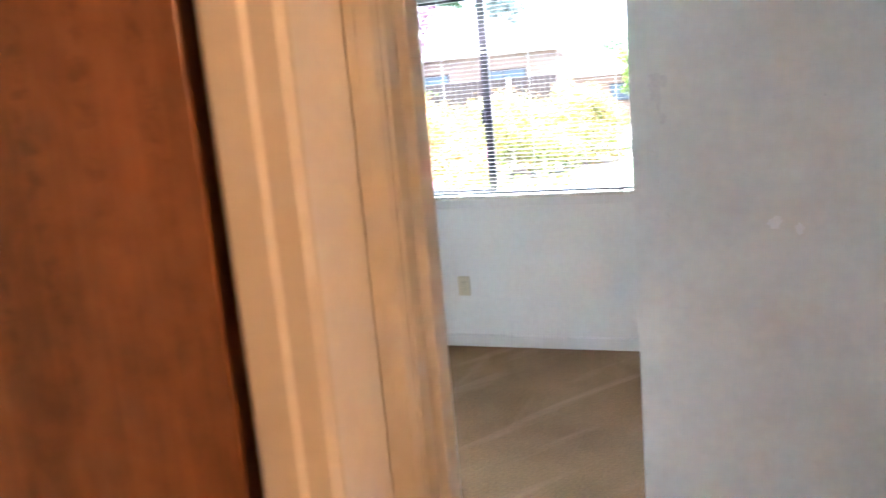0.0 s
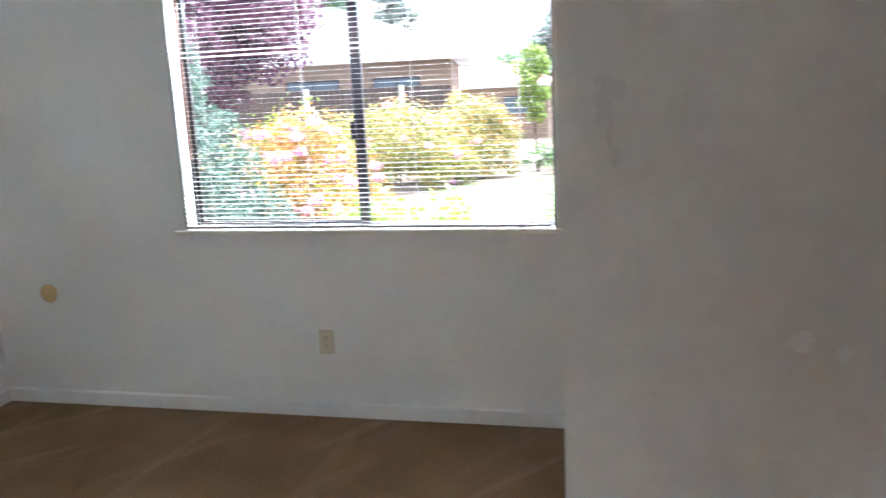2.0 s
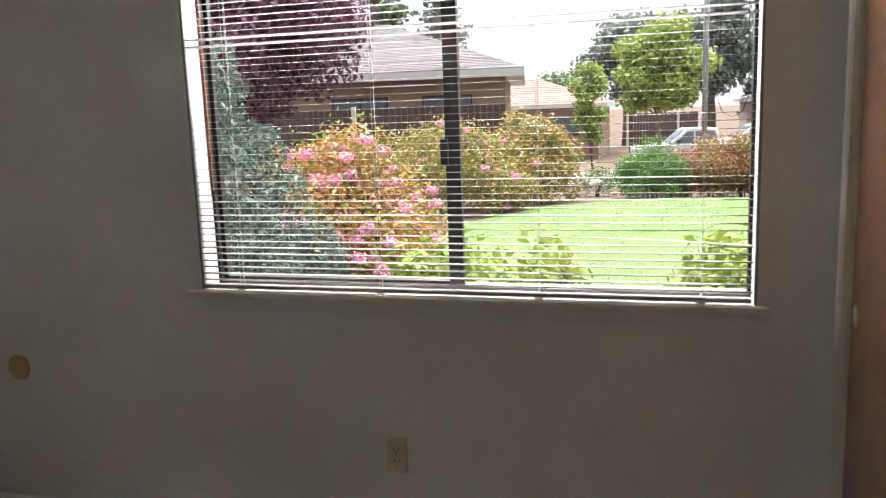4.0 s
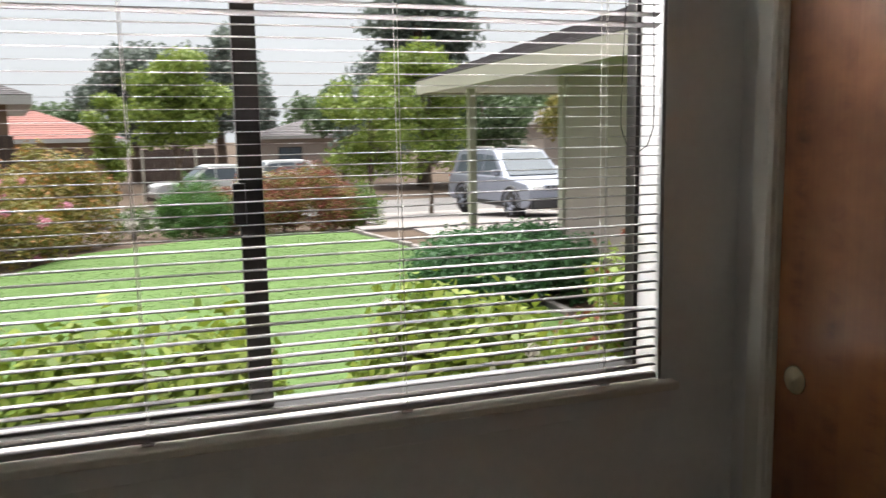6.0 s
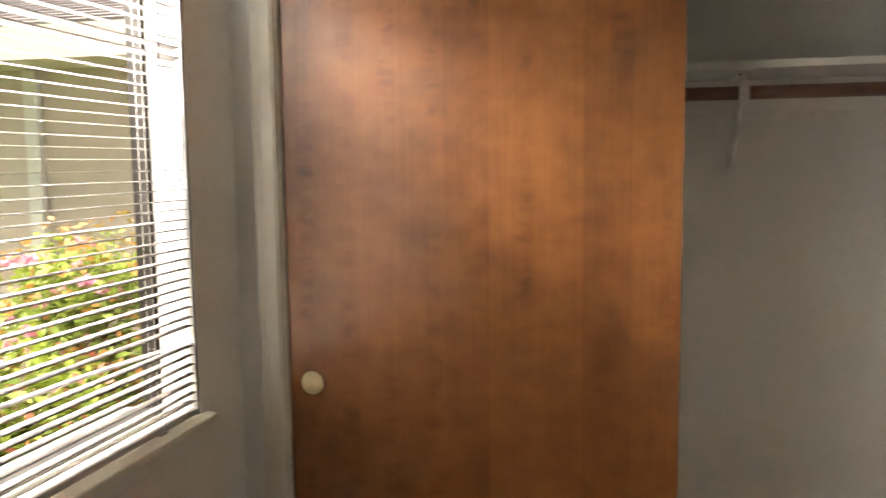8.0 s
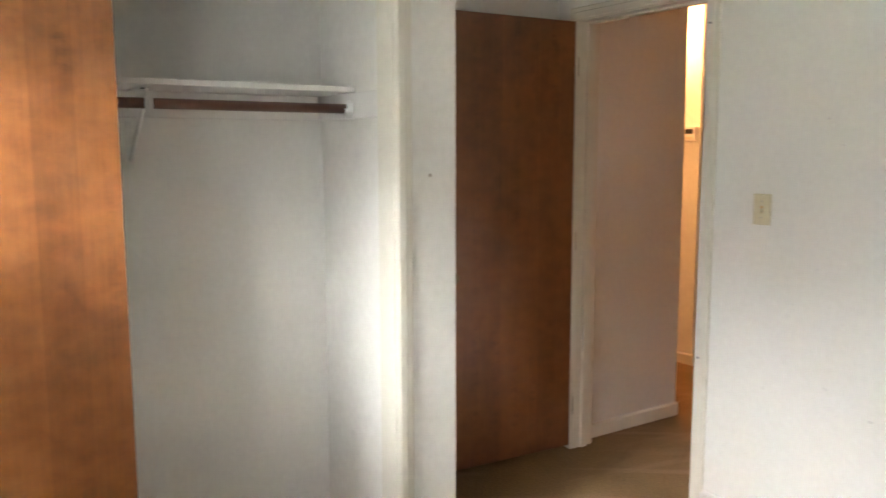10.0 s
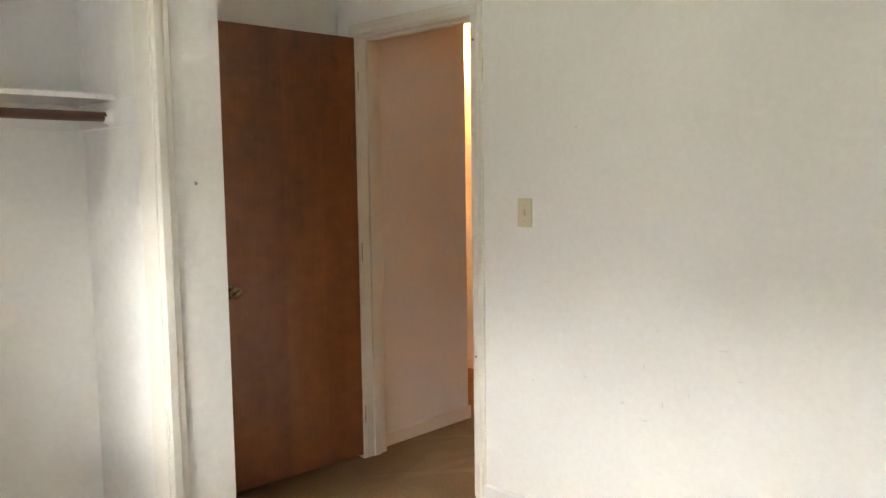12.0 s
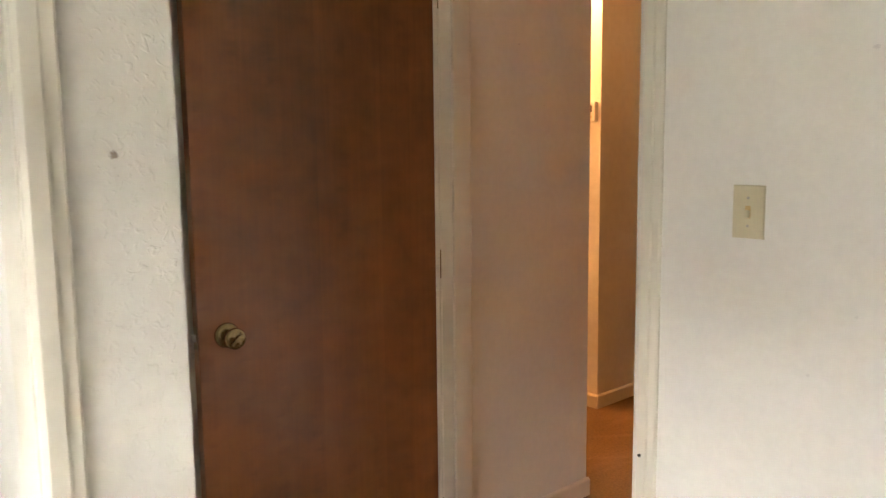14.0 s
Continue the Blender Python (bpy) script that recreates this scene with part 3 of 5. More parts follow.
for z in (0.62, 1.93):
    bm = lathe((DOOR_W - 0.03, 0.014, z), (0, 1, 0), [(0, 0.004), (0.004, 0.004), (0.005, 0.002)], 10)
    tagged(new("trim_nail", mesh_of("trim_nail", bm, DARK)), "small dark nail head in the door casing", "nail")


# ---- closet fittings ----
def build_closet_shelf():
    s = thing("closet_shelf", "white painted closet shelf on wall cleats", "shelf", at=(0.46, 2.2, 1.66))
    off = Matrix.Translation(s.location).inverted()

    def put(name, bm, mat=WHITE, label=""):
        bm.transform(off)
        return part(name, bm, mat, s, label)

    put("board", soft_box((0.312, SIDE_Y + 0.006, 1.650, BACK_X - 0.004, Y_N - 0.004, 1.669), 0.0015, 1))
    put("side_cleat", soft_box((0.103, SIDE_Y + 0.001, 1.560, BACK_X - 0.004, SIDE_Y + 0.018, 1.648), 0.002, 1))
    put("back_cleat", soft_box((BACK_X - 0.019, SIDE_Y + 0.02, 1.560, BACK_X - 0.001, Y_N - 0.004, 1.648), 0.002, 1))
    put("end_cleat", soft_box((0.135, Y_N - 0.018, 1.560, BACK_X - 0.022, Y_N - 0.001, 1.648), 0.002, 1))


build_closet_shelf()


def build_closet_rod():
    s = thing("closet_rod", "dark brown wooden closet rod in white sockets", "closet rod", at=(0.33, SIDE_Y + 0.02, 1.594))
    part("rod", tube(bmesh.new(), [(0, 0.004, 0), (0, Y_N - SIDE_Y - 0.04, 0)], 0.0165, 20), ROD_WOOD, s)
    for y, w in ((0.0, 1), (Y_N - SIDE_Y - 0.038, -1)):
        part("rod_socket", lathe((0, y - 0.001 * w, 0), (0, w, 0), [(0, 0.030), (0.004, 0.030), (0.006, 0.024), (0.022, 0.023), (0.022, 0.018)]), WHITE, s, "white rod socket")
    return s


build_closet_rod()


def build_bracket(y=1.985):
    b = thing("rod_bracket", "white metal shelf and rod bracket", "bracket", at=(BACK_X - 0.02, y, 1.55))
    part("top_arm", soft_box((-0.27, -0.011, 0.094, 0.018, 0.011, 0.098), 0.001, 1), WHITE, b)
    part("brace", tube(bmesh.new(), [(-0.25, 0, 0.085), (-0.20, 0, 0.04), (0.012, 0, -0.13)], [0.007, 0.008, 0.007], 8), WHITE, b)
    part("wall_plate", soft_box((0.013, -0.012, -0.16, 0.019, 0.012, -0.001), 0.001, 1), WHITE, b)
    bm = bmesh.new()
    pts = [(-0.25 + 0.021 * math.cos(a), 0, 0.044 - 0.021 * math.sin(a)) for a in [math.pi * i / 10 for i in range(-3, 13)]]
    tube(bm, pts, 0.0045, 8)
    box(bm, -0.272, -0.012, 0.022, -0.267, 0.012, 0.062)
    part("hook", bm, WHITE, b)
    part("screw", lathe((-0.2, 0.0, 0.0935), (0, 0, -1), [(0, 0.007), (0.002, 0.007), (0.003, 0.004)], 10), DARK, b)


build_bracket()


# ---- wall plates ----
def plate(bm_w, bm_h, d=0.006):
    bm = boxes((-bm_w / 2, -d, -bm_h / 2, bm_w / 2, 0, bm_h / 2))
    bmesh.ops.bevel(bm, geom=[e for e in bm.edges if all(v.co.y < -d / 2 for v in e.verts)] , offset=0.004, segments=3, affect="EDGES", profile=0.6)
    return bm


def build_outlet(x, z):
    o = thing("electrical_outlet", "ivory plastic duplex outlet on the wall under the window", "outlet", at=(x, Y_N, z))
    part("cover_plate", plate(0.07, 0.114), IVORY, o)
    for dz in (0.0195, -0.0195):
        s = part("socket", lathe((0, -0.004, dz), (0, -1, 0), [(0, 0.0165), (0.0035, 0.0165), (0.004, 0.0155)], 24), IVORY, o)
        bm = boxes((-0.0085, -0.0087, dz - 0.001, -0.006, -0.0078, dz + 0.009), (0.006, -0.0087, dz - 0.001, 0.0085, -0.0078, dz + 0.008), (-0.0022, -0.0087, dz - 0.0105, 0.0022, -0.0078, dz - 0.0055))
        part("slots", bm, DARK, s)
    part("screw", lathe((0, -0.0055, 0), (0, -1, 0), [(0, 0.0035), (0.0012, 0.0030)], 12), STEEL, o)


build_outlet(-1.251, 0.361)

sw = thing("light_switch", "ivory plastic toggle light switch beside the doorway", "light switch", at=(-0.420, 0.0, 1.231))
bm = plate(0.07, 0.114)
bm.transform(pose(0, 0, 0, 0, 0, 180))
part("cover_plate", bm, IVORY, sw)
tg = part("toggle", soft_box((-0.0045, 0.005, -0.012, 0.0045, 0.016, 0.004), 0.0015), IVORY, sw)
part("toggle_slot", soft_box((-0.0062, 0.0055, -0.0135, 0.0062, 0.0067, 0.0135), 0.0004, 1), TAN, sw)
for dz in (0.030, -0.030):
    part("screw", lathe((0, 0.0055, dz), (0, 1, 0), [(0, 0.0032), (0.0011, 0.0028)], 12), STEEL, sw)

disc = thing("round_wall_plate", "round tan plastic blank plate on the wall", "wall plate", at=(-2.693, Y_N, 0.572))
part("cover", lathe((0, 0, 0), (0, -1, 0), [(0, 0.047), (0.004, 0.047), (0.009, 0.040), (0.011, 0.02), (0.0113, 0.002)], 36), TAN, disc)
part("screw", lathe((0, -0.0105, 0), (0, -1, 0), [(0, 0.004), (0.0014, 0.0035)], 12), STEEL, disc)

th = thing("thermostat", "white wall thermostat with a grey display", "thermostat", at=(1.33, FAR_Y, 1.55))
part("case", soft_box((-0.065, 0, -0.05, 0.065, 0.028, 0.05), 0.006), WHITE, th)
part("display", soft_box((-0.045, 0.0275, 0.0, 0.02, 0.0295, 0.032), 0.001, 1), DARK, th)
for i in range(3):
    part("button", soft_box((-0.045 + i * 0.024, 0.0275, -0.033, -0.03 + i * 0.024, 0.0305, -0.02), 0.0015), IVORY, th)

# wall marks: filler daubs and grey scuffs, thin skins of paint
random.seed(4)


def daub(name, centre, u, v, w, h, mat, label, rag=0.35, n=22, lift=0.0003):
    """A ragged thin patch on a wall; u and v span the wall's plane."""
    bm = bmesh.new()
    c, u, v = Vector(centre), Vector(u), Vector(v)
    nrm = u.cross(v)
    rim = []
    for i in range(n):
        a = i * math.tau / n
        r = 1 + random.uniform(-rag, rag)
        rim.append(bm.verts.new(c + u * (w / 2 * r * math.cos(a)) + v * (h / 2 * r * math.sin(a))))
    mid = bm.verts.new(c + nrm * lift)
    for i in range(n):
        f = bm.faces.new((rim[i], rim[(i + 1) % n], mid))
        f.smooth = True
    return tagged(new(name, mesh_of(name, bm, mat)), label, "wall mark", "wall marks")


for x, z, w, h in ((0.343, 1.083, 0.040, 0.028), (0.401, 1.066, 0.018, 0.028)):
    daub("filler_patch", (x, END_Y - 0.0008, z), (-1, 0, 0), (0, 0, 1), w, h, FILLER, "white filler daub on the textured wall").location = (0, 0, 0)
for x, z, w, h in ((0.081, 1.358, 0.016, 0.03), (0.069, 1.453, 0.040, 0.05), (0.060, 1.415, 0.022, 0.03), (0.456, 1.389, 0.006, 0.006), (0.072, 1.40, 0.012, 0.05)):
    daub("scuff_mark", (x, END_Y - 0.0008, z), (-1, 0, 0), (0, 0, 1), w, h, SMUDGE, "grey scuff on the textured wall")
for y, z, w, h in ((1.18, 1.368, 0.010, 0.012),):
    daub("scuff_mark", (-0.0008, y, z), (0, -1, 0), (0, 0, 1), w, h, SPECK, "brown speck on the textured wall")
for x, z, w, h in ((-0.658, 1.553, 0.014, 0.008), (-0.715, 1.464, 0.012, 0.005), (-0.456, 0.564, 0.010, 0.009), (-0.948, 0.70, 0.005, 0.016), (-1.021, 0.57, 0.005, 0.035), (-1.241, 0.794, 0.03, 0.005), (-0.649, 1.035, 0.008, 0.006), (-0.7, 0.62, 0.018, 0.012), (-0.86, 0.55, 0.02, 0.010), (-1.0, 0.83, 0.02, 0.007), (-1.12, 0.62, 0.006, 0.02), (-0.95, 0.5, 0.03, 0.006), (-1.3, 0.7, 0.022, 0.006), (-0.56, 0.9, 0.008, 0.006)):
    daub("scuff_mark", (x, 0.0008, z), (1, 0, 0), (0, 0, 1), w, h, SMUDGE, "grey scuff on the white wall")
for y, z in ((-0.35, 1.93), (-0.55, 1.52), (-0.42, 1.72)):
    daub("scuff_mark", (HALL_E - 0.0008, y, z), (0, -1, 0), (0, 0, 1), 0.012, 0.005, SMUDGE, "small nick in the hall wall")

# the hall's ceiling lamp
OPAL = bpy.data.materials.new("lamp_glow")
OPAL.use_nodes = True
ob_n = OPAL.node_tree.nodes["Principled BSDF"]
ob_n.inputs["Base Color"].default_value = (0.9, 0.8, 0.6, 1)
ob_n.inputs["Emission Color"].default_value, ob_n.inputs["Emission Strength"].default_value = (1.0, 0.62, 0.3, 1), 0.6
hl = thing("ceiling_lamp", "warm glowing opal ceiling lamp in the hall", "ceiling lamp", at=(HALL_LAMP[0], HALL_LAMP[1], CEILING))
part("rim", lathe((0, 0, 0), (0, 0, -1), [(0, 0.14), (0.02, 0.14), (0.024, 0.13)], 32), BRASS, hl)
sh = part("shade", lathe((0, 0, -0.02), (0, 0, -1), [(0, 0.125), (0.015, 0.122), (0.035, 0.10), (0.05, 0.06), (0.055, 0.005)], 32), OPAL, hl)


# ---- outdoors ----
def fall(y):
    """The height of the ground at that distance from the house."""
    return GROUND + float(np.interp(y, (0, 17, 30, 45, 80), (0, 0, -0.85, -0.95, -1.0)))


GRASS = surface("mown_grass", (0.080, 0.136, 0.038), 0.85, 0.18, 1.6, 90, 0.6, 300, spec=0.2, tint=(0.098, 0.168, 0.047))
BLADE = surface("grass_blades", (0.090, 0.156, 0.044), 0.8, 0.12, 3, 40, spec=0.1, random_each=0.14)
SOIL = surface("garden_soil", (0.085, 0.062, 0.046), 0.95, 0.35, 3, 60, 0.8, 80, spec=0.1)
CONCRETE = surface("concrete", (0.24, 0.215, 0.205), 0.85, 0.16, 0.8, 50, 0.4, 160)
ASPHALT = surface("asphalt", (0.13, 0.122, 0.118), 0.9, 0.2, 1.2, 140, 0.6, 300)
STUCCO = surface("beige_stucco", (0.35, 0.30, 0.265), 0.9, 0.08, 1.2, 70, 0.8, 140)
SIDING = surface("tan_siding", (0.20, 0.135, 0.095), 0.8, 0.12, 1.2, 60, 0.3, 120)
FASCIA = surface("cream_fascia", (0.42, 0.395, 0.33), 0.6, 0.06, 2, 40)
FASCIA_W = surface("white_fascia", (0.42, 0.415, 0.40), 0.6, 0.06, 2, 40)
SHINGLE = surface("grey_shingle", (0.115, 0.105, 0.108), 1.0, 0.3, 5, 90, 0.8, 160, random_each=0.22)
REDROOF = surface("red_shingle", (0.23, 0.095, 0.08), 0.9, 0.25, 4, 60, random_each=0.15)
FENCE_WOOD = surface("weathered_fence", (0.05, 0.034, 0.028), 0.85, 0.3, 4, 80, 0.6, 120, stretch=(1, 1, 0.1))
BARK = surface("bark", (0.13, 0.095, 0.07), 0.95, 0.35, 8, 60, 1.0, 60, stretch=(1, 1, 0.25))
POLE_GREY = surface("galvanised_pole", (0.24, 0.26, 0.28), 0.6, 0.08, 3, 60, metal=0.5)
SILVER = surface("silver_car_paint", (0.27, 0.29, 0.35), 0.35, 0.03, 2, 60, metal=0.25)
WHITECAR = surface("white_car_paint", (0.5, 0.51, 0.52), 0.25, 0.02, 2, 60)
TYRE = surface("tyre_rubber", (0.02, 0.02, 0.02), 0.85, 0.2, 10, 80)
TRIMBLK = surface("black_plastic", (0.03, 0.03, 0.032), 0.55, 0.15, 8, 90)
CARGLASS = surface("tinted_car_glass", (0.09, 0.11, 0.13), 0.3, 0.05, 2, 30, spec=0.2)
LAMP_CLEAR = surface("headlamp", (0.75, 0.77, 0.78), 0.12, 0.05, 6, 60)
REDLAMP = surface("tail_lamp", (0.35, 0.02, 0.02), 0.2, 0.1)


def leafy(name, base, alt, rough=0.5):
    """Leaf colour that differs from leaf to leaf."""
    m = bpy.data.materials.new(name)
    m.use_nodes = True
    t = m.node_tree
    b = t.nodes["Principled BSDF"]
    g = t.nodes.new("ShaderNodeNewGeometry")
    mix = t.nodes.new("ShaderNodeMix")
    mix.data_type = "RGBA"
    mix.inputs["A"].default_value, mix.inputs["B"].default_value = (*base, 1), (*alt, 1)
    n = t.nodes.new("ShaderNodeTexNoise")
    n.inputs["Scale"].default_value = 2.5
    co = t.nodes.new("ShaderNodeTexCoord")
    ad = t.nodes.new("ShaderNodeMath")
    ad.operation = "MULTIPLY_ADD"
    ad.inputs[1].default_value = 0.7
    r = t.nodes.new("ShaderNodeMapRange")
    r.inputs["From Min"].default_value, r.inputs["From Max"].default_value = 0.35, 1.15
    t.links.new(co.outputs["Object"], n.inputs["Vector"])
    t.links.new(g.outputs["Random Per Island"], ad.inputs[0])
    t.links.new(n.outputs["Fac"], ad.inputs[2])
    t.links.new(ad.outputs[0], r.inputs["Value"])
    t.links.new(r.outputs["Result"], mix.inputs["Factor"])
    t.links.new(mix.outputs["Result"], b.inputs["Base Color"])
    b.inputs["Roughness"].default_value = rough
    b.inputs["Specular IOR Level"].default_value = 0.3
    tr = t.nodes.new("ShaderNodeBsdfTranslucent")
    t.links.new(mix.outputs["Result"], tr.inputs["Color"])
    ms = t.nodes.new("ShaderNodeMixShader")
    ms.inputs["Fac"].default_value = 0.3
    t.links.new(b.outputs["BSDF"], ms.inputs[1])
    t.links.new(tr.outputs["BSDF"], ms.inputs[2])
    t.links.new(ms.outputs["Shader"], t.nodes["Material Output"].inputs["Surface"])
    return m


LF_YELLOW = leafy("yellow_green_leaves", (0.083, 0.152, 0.020), (0.215, 0.266, 0.038))
LF_GREEN = leafy("mid_green_leaves", (0.035, 0.091, 0.017), (0.105, 0.182, 0.035))
LF_BALL = leafy("bright_green_leaves", (0.038, 0.112, 0.022), (0.090, 0.203, 0.038))
LF_BLUE = leafy("blue_green_needles", (0.036, 0.062, 0.047), (0.095, 0.140, 0.105))
LF_DEEP = leafy("deep_green_needles", (0.026, 0.080, 0.032), (0.070, 0.165, 0.062))
LF_ORANGE = leafy("bronze_orange_leaves", (0.165, 0.140, 0.026), (0.400, 0.190, 0.060))
LF_OLIVE = leafy("olive_leaves", (0.085, 0.115, 0.024), (0.270, 0.220, 0.058))
LF_RED = leafy("red_tipped_leaves", (0.124, 0.053, 0.025), (0.310, 0.093, 0.062))
LF_PLUM = leafy("plum_leaves", (0.050, 0.021, 0.038), (0.150, 0.055, 0.098))
# leaves of the far trees, lightened to put haze into their colour
LF_FAR = leafy("hazed_green_leaves", (0.050, 0.085, 0.040), (0.115, 0.165, 0.075))
LF_FARDK = leafy("hazed_dark_leaves", (0.062, 0.085, 0.072), (0.135, 0.165, 0.135))
LF_LIME = leafy("lime_leaves", (0.110, 0.175, 0.028), (0.240, 0.310, 0.062))
PETAL = leafy("pink_petals", (0.496, 0.128, 0.240), (0.680, 0.360, 0.448))
PETAL_W = leafy("pale_petals", (0.525, 0.490, 0.434), (0.595, 0.574, 0.525))


def cloud_mesh(name, mat, blobs, count, size, seed, shell=0.55, up=0.3, lean=0.0, shape=1.7):
    """Many small pointed leaves in a set of rounded lumps; blobs: rows of centre x, y, z and radii."""
    rs = np.random.RandomState(seed)
    vol = np.array([b[3] * b[4] * b[5] for b in blobs]) ** (2 / 3)
    which = rs.choice(len(blobs), count, p=vol / vol.sum())
    bl = np.array(blobs, float)[which]
    d = rs.normal(size=(count, 3))
    d /= np.linalg.norm(d, axis=1)[:, None]
    rad = shell + (1 - shell) * rs.rand(count) ** 0.6
    bumpy = 1 + 0.14 * np.sin(d[:, 0] * 7 + seed) * np.cos(d[:, 1] * 6 + seed * 2) + 0.08 * np.sin(d[:, 2] * 11 + d[:, 0] * 9)
    c = bl[:, :3] + d * bl[:, 3:] * (rad * bumpy)[:, None]
    nrm = d + rs.normal(size=(count, 3)) * 0.7 + np.array([0, 0, up])
    nrm /= np.linalg.norm(nrm, axis=1)[:, None]
    t = np.cross(nrm, rs.normal(size=(count, 3)))
    t /= np.linalg.norm(t, axis=1)[:, None] + 1e-9
    s = np.cross(nrm, t)
    ln = size * (0.6 + 0.8 * rs.rand(count))[:, None]
    wd = ln / shape
    co = np.stack([c - t * ln * 0.5, c + s * wd * 0.5 - t * ln * 0.05 + nrm * ln * 0.08, c + t * ln * 0.5, c - s * wd * 0.5 - t * ln * 0.05 + nrm * ln * 0.08], 1).reshape(-1, 3)
    me = bpy.data.meshes.new(name)
    me.vertices.add(count * 4)
    me.vertices.foreach_set("co", co.ravel())
    me.loops.add(count * 4)
    me.loops.foreach_set("vertex_index", np.arange(count * 4, dtype=np.int32))
    me.polygons.add(count)
    me.polygons.foreach_set("loop_start", np.arange(0, count * 4, 4, dtype=np.int32))
    me.update(calc_edges=True)
    me.materials.append(mat)
    return me


def leaves(parent, name, mat, blobs, count, size, seed, label="", **kw):
    ob = new(name, cloud_mesh(name, mat, blobs, count, size, seed, **kw))
    ob.parent = parent
    return tagged(ob, label)


def stems(parent, n, spread, height, seed, r=0.014):
    rs = random.Random(seed)
    bm = bmesh.new()
    for _ in range(n):
        a, k = rs.uniform(0, math.tau), rs.uniform(0.3, 0.9)
        b = (0.12 * math.cos(a) * spread, 0.12 * math.sin(a) * spread, -0.03)
        m = (0.4 * k * spread * math.cos(a), 0.4 * k * spread * math.sin(a), height * 0.45)
        e = (k * spread * math.cos(a), k * spread * math.sin(a), height * rs.uniform(0.75, 0.95))
        tube(bm, [b, m, e], [r, r * 0.7, r * 0.3], 6)
    return part("stems", bm, BARK, parent)


def lumps(rs, n, rx, ry, h, r0, r1, base=0.15):
    """Overlapping lumps that fill a mound of that size, standing on the ground."""
    out = []
    for _ in range(n):
        a, q = rs.uniform(0, math.tau), math.sqrt(rs.random())
        x, y = q * rx * 0.75 * math.cos(a), q * ry * 0.75 * math.sin(a)
        top = h * (1 - 0.45 * q * q)
        r = rs.uniform(r0, r1)
        z = rs.uniform(base + r * 0.5, max(base + r * 0.55, top - r * 0.8))
        out.append((x, y, z, r, r, r * 0.85))
    return out


def bush(label, at, rx, ry, h, mat, seed, count=5000, size=0.05, n=22, lump=(0.25, 0.4), flowers=None, tips=None, category="bush", group="", name="bush", skirt=14):
    rs = random.Random(seed)
    b = thing(name, label, category, group, at=(at[0], at[1], fall(at[1])))
    bl = lumps(rs, n, rx, ry, h, lump[0] * min(rx, ry, h), lump[1] * min(rx, ry, h))
    bl.append((0, 0, h * 0.42, rx * 0.72, ry * 0.72, h * 0.42))
    rl = 0.30 * min(rx, ry, h)
    for k in range(skirt):
        a = (k + rs.uniform(-0.3, 0.3)) * math.tau / skirt
        bl.insert(0, (rx * 0.74 * math.cos(a), ry * 0.74 * math.sin(a), rl * 0.8 + (k % 3) * 0.16 * h, rl, rl, rl * 0.9))
    stems(b, 9, min(rx, ry), h * 0.8, seed)
    leaves(b, "foliage", mat, bl, count, size, seed, shell=0.45)
    if tips:
        leaves(b, "young_leaves", tips[0], [(x, y, z + r * 0.2, r * 1.08, r * 1.08, r2 * 1.05) for x, y, z, r, _, r2 in bl[:-1]], tips[1], size, seed + 1, tips[2], shell=0.9)
    if flowers:
        fl = []
        for _ in range(flowers[2]):
            x, y, z, r, _, r2 = rs.choice(bl[:-1])
            d = Vector((rs.gauss(0, 1), rs.gauss(0, 1) - 0.9, rs.gauss(0, 0.8) + 0.35)).normalized()
            fl.append((x + d.x * r * 1.02, y + d.y * r * 1.02, z + d.z * r2 * 1.02, flowers[3], flowers[3], flowers[3] * 0.7))
        leaves(b, "blossom", flowers[0], fl, flowers[1], size * 0.55, seed + 2, flowers[4], shell=0.2, shape=1.1)
    return b


def tree(label, at, trunk_h, trunk_r, blobs, mat, seed, count, size, category="tree", limbs=9):
    rs = random.Random(seed)
    dz = GROUND - fall(at[1])
    t = thing("tree", label, category, at=(at[0], at[1], fall(at[1])))
    blobs, trunk_h = [(b[0], b[1], b[2] + dz, *b[3:]) for b in blobs], trunk_h + dz
    top = max(b[2] for b in blobs)
    bm = bmesh.new()
    tube(bm, [(0, 0, -0.1), (0.03, 0.02, trunk_h * 0.5), (-0.04, 0.03, trunk_h), (0.02, -0.02, top)], [trunk_r * 1.25, trunk_r, trunk_r * 0.8, trunk_r * 0.25], 10)
    part("trunk", bm, BARK, t)
    bm = bmesh.new()
    for b in rs.sample(blobs, min(limbs, len(blobs))):
        z = rs.uniform(trunk_h * 0.75, max(trunk_h, b[2] * 0.8))
        e = Vector(b[:3])
        m = Vector((e.x * 0.45, e.y * 0.45, (z + e.z) / 2 + 0.1))
        tube(bm, [(0, 0, z), m, e], [trunk_r * 0.45, trunk_r * 0.3, trunk_r * 0.1], 6)
    part("limbs", bm, BARK, t)
    leaves(t, "crown", mat, blobs, count, size, seed, shell=0.25, up=0.2)
    return t


def crown(rs, n, cx, cz, rx, rz, r0, r1):
    out = []
    for _ in range(n):
        d = Vector((rs.gauss(0, 1), rs.gauss(0, 1), rs.gauss(0, 1))).normalized() * rs.uniform(0.35, 0.95)
        r = rs.uniform(r0, r1)
        out.append((cx + d.x * rx, d.y * rx, cz + d.z * rz, r, r, r * 0.8))
    return out


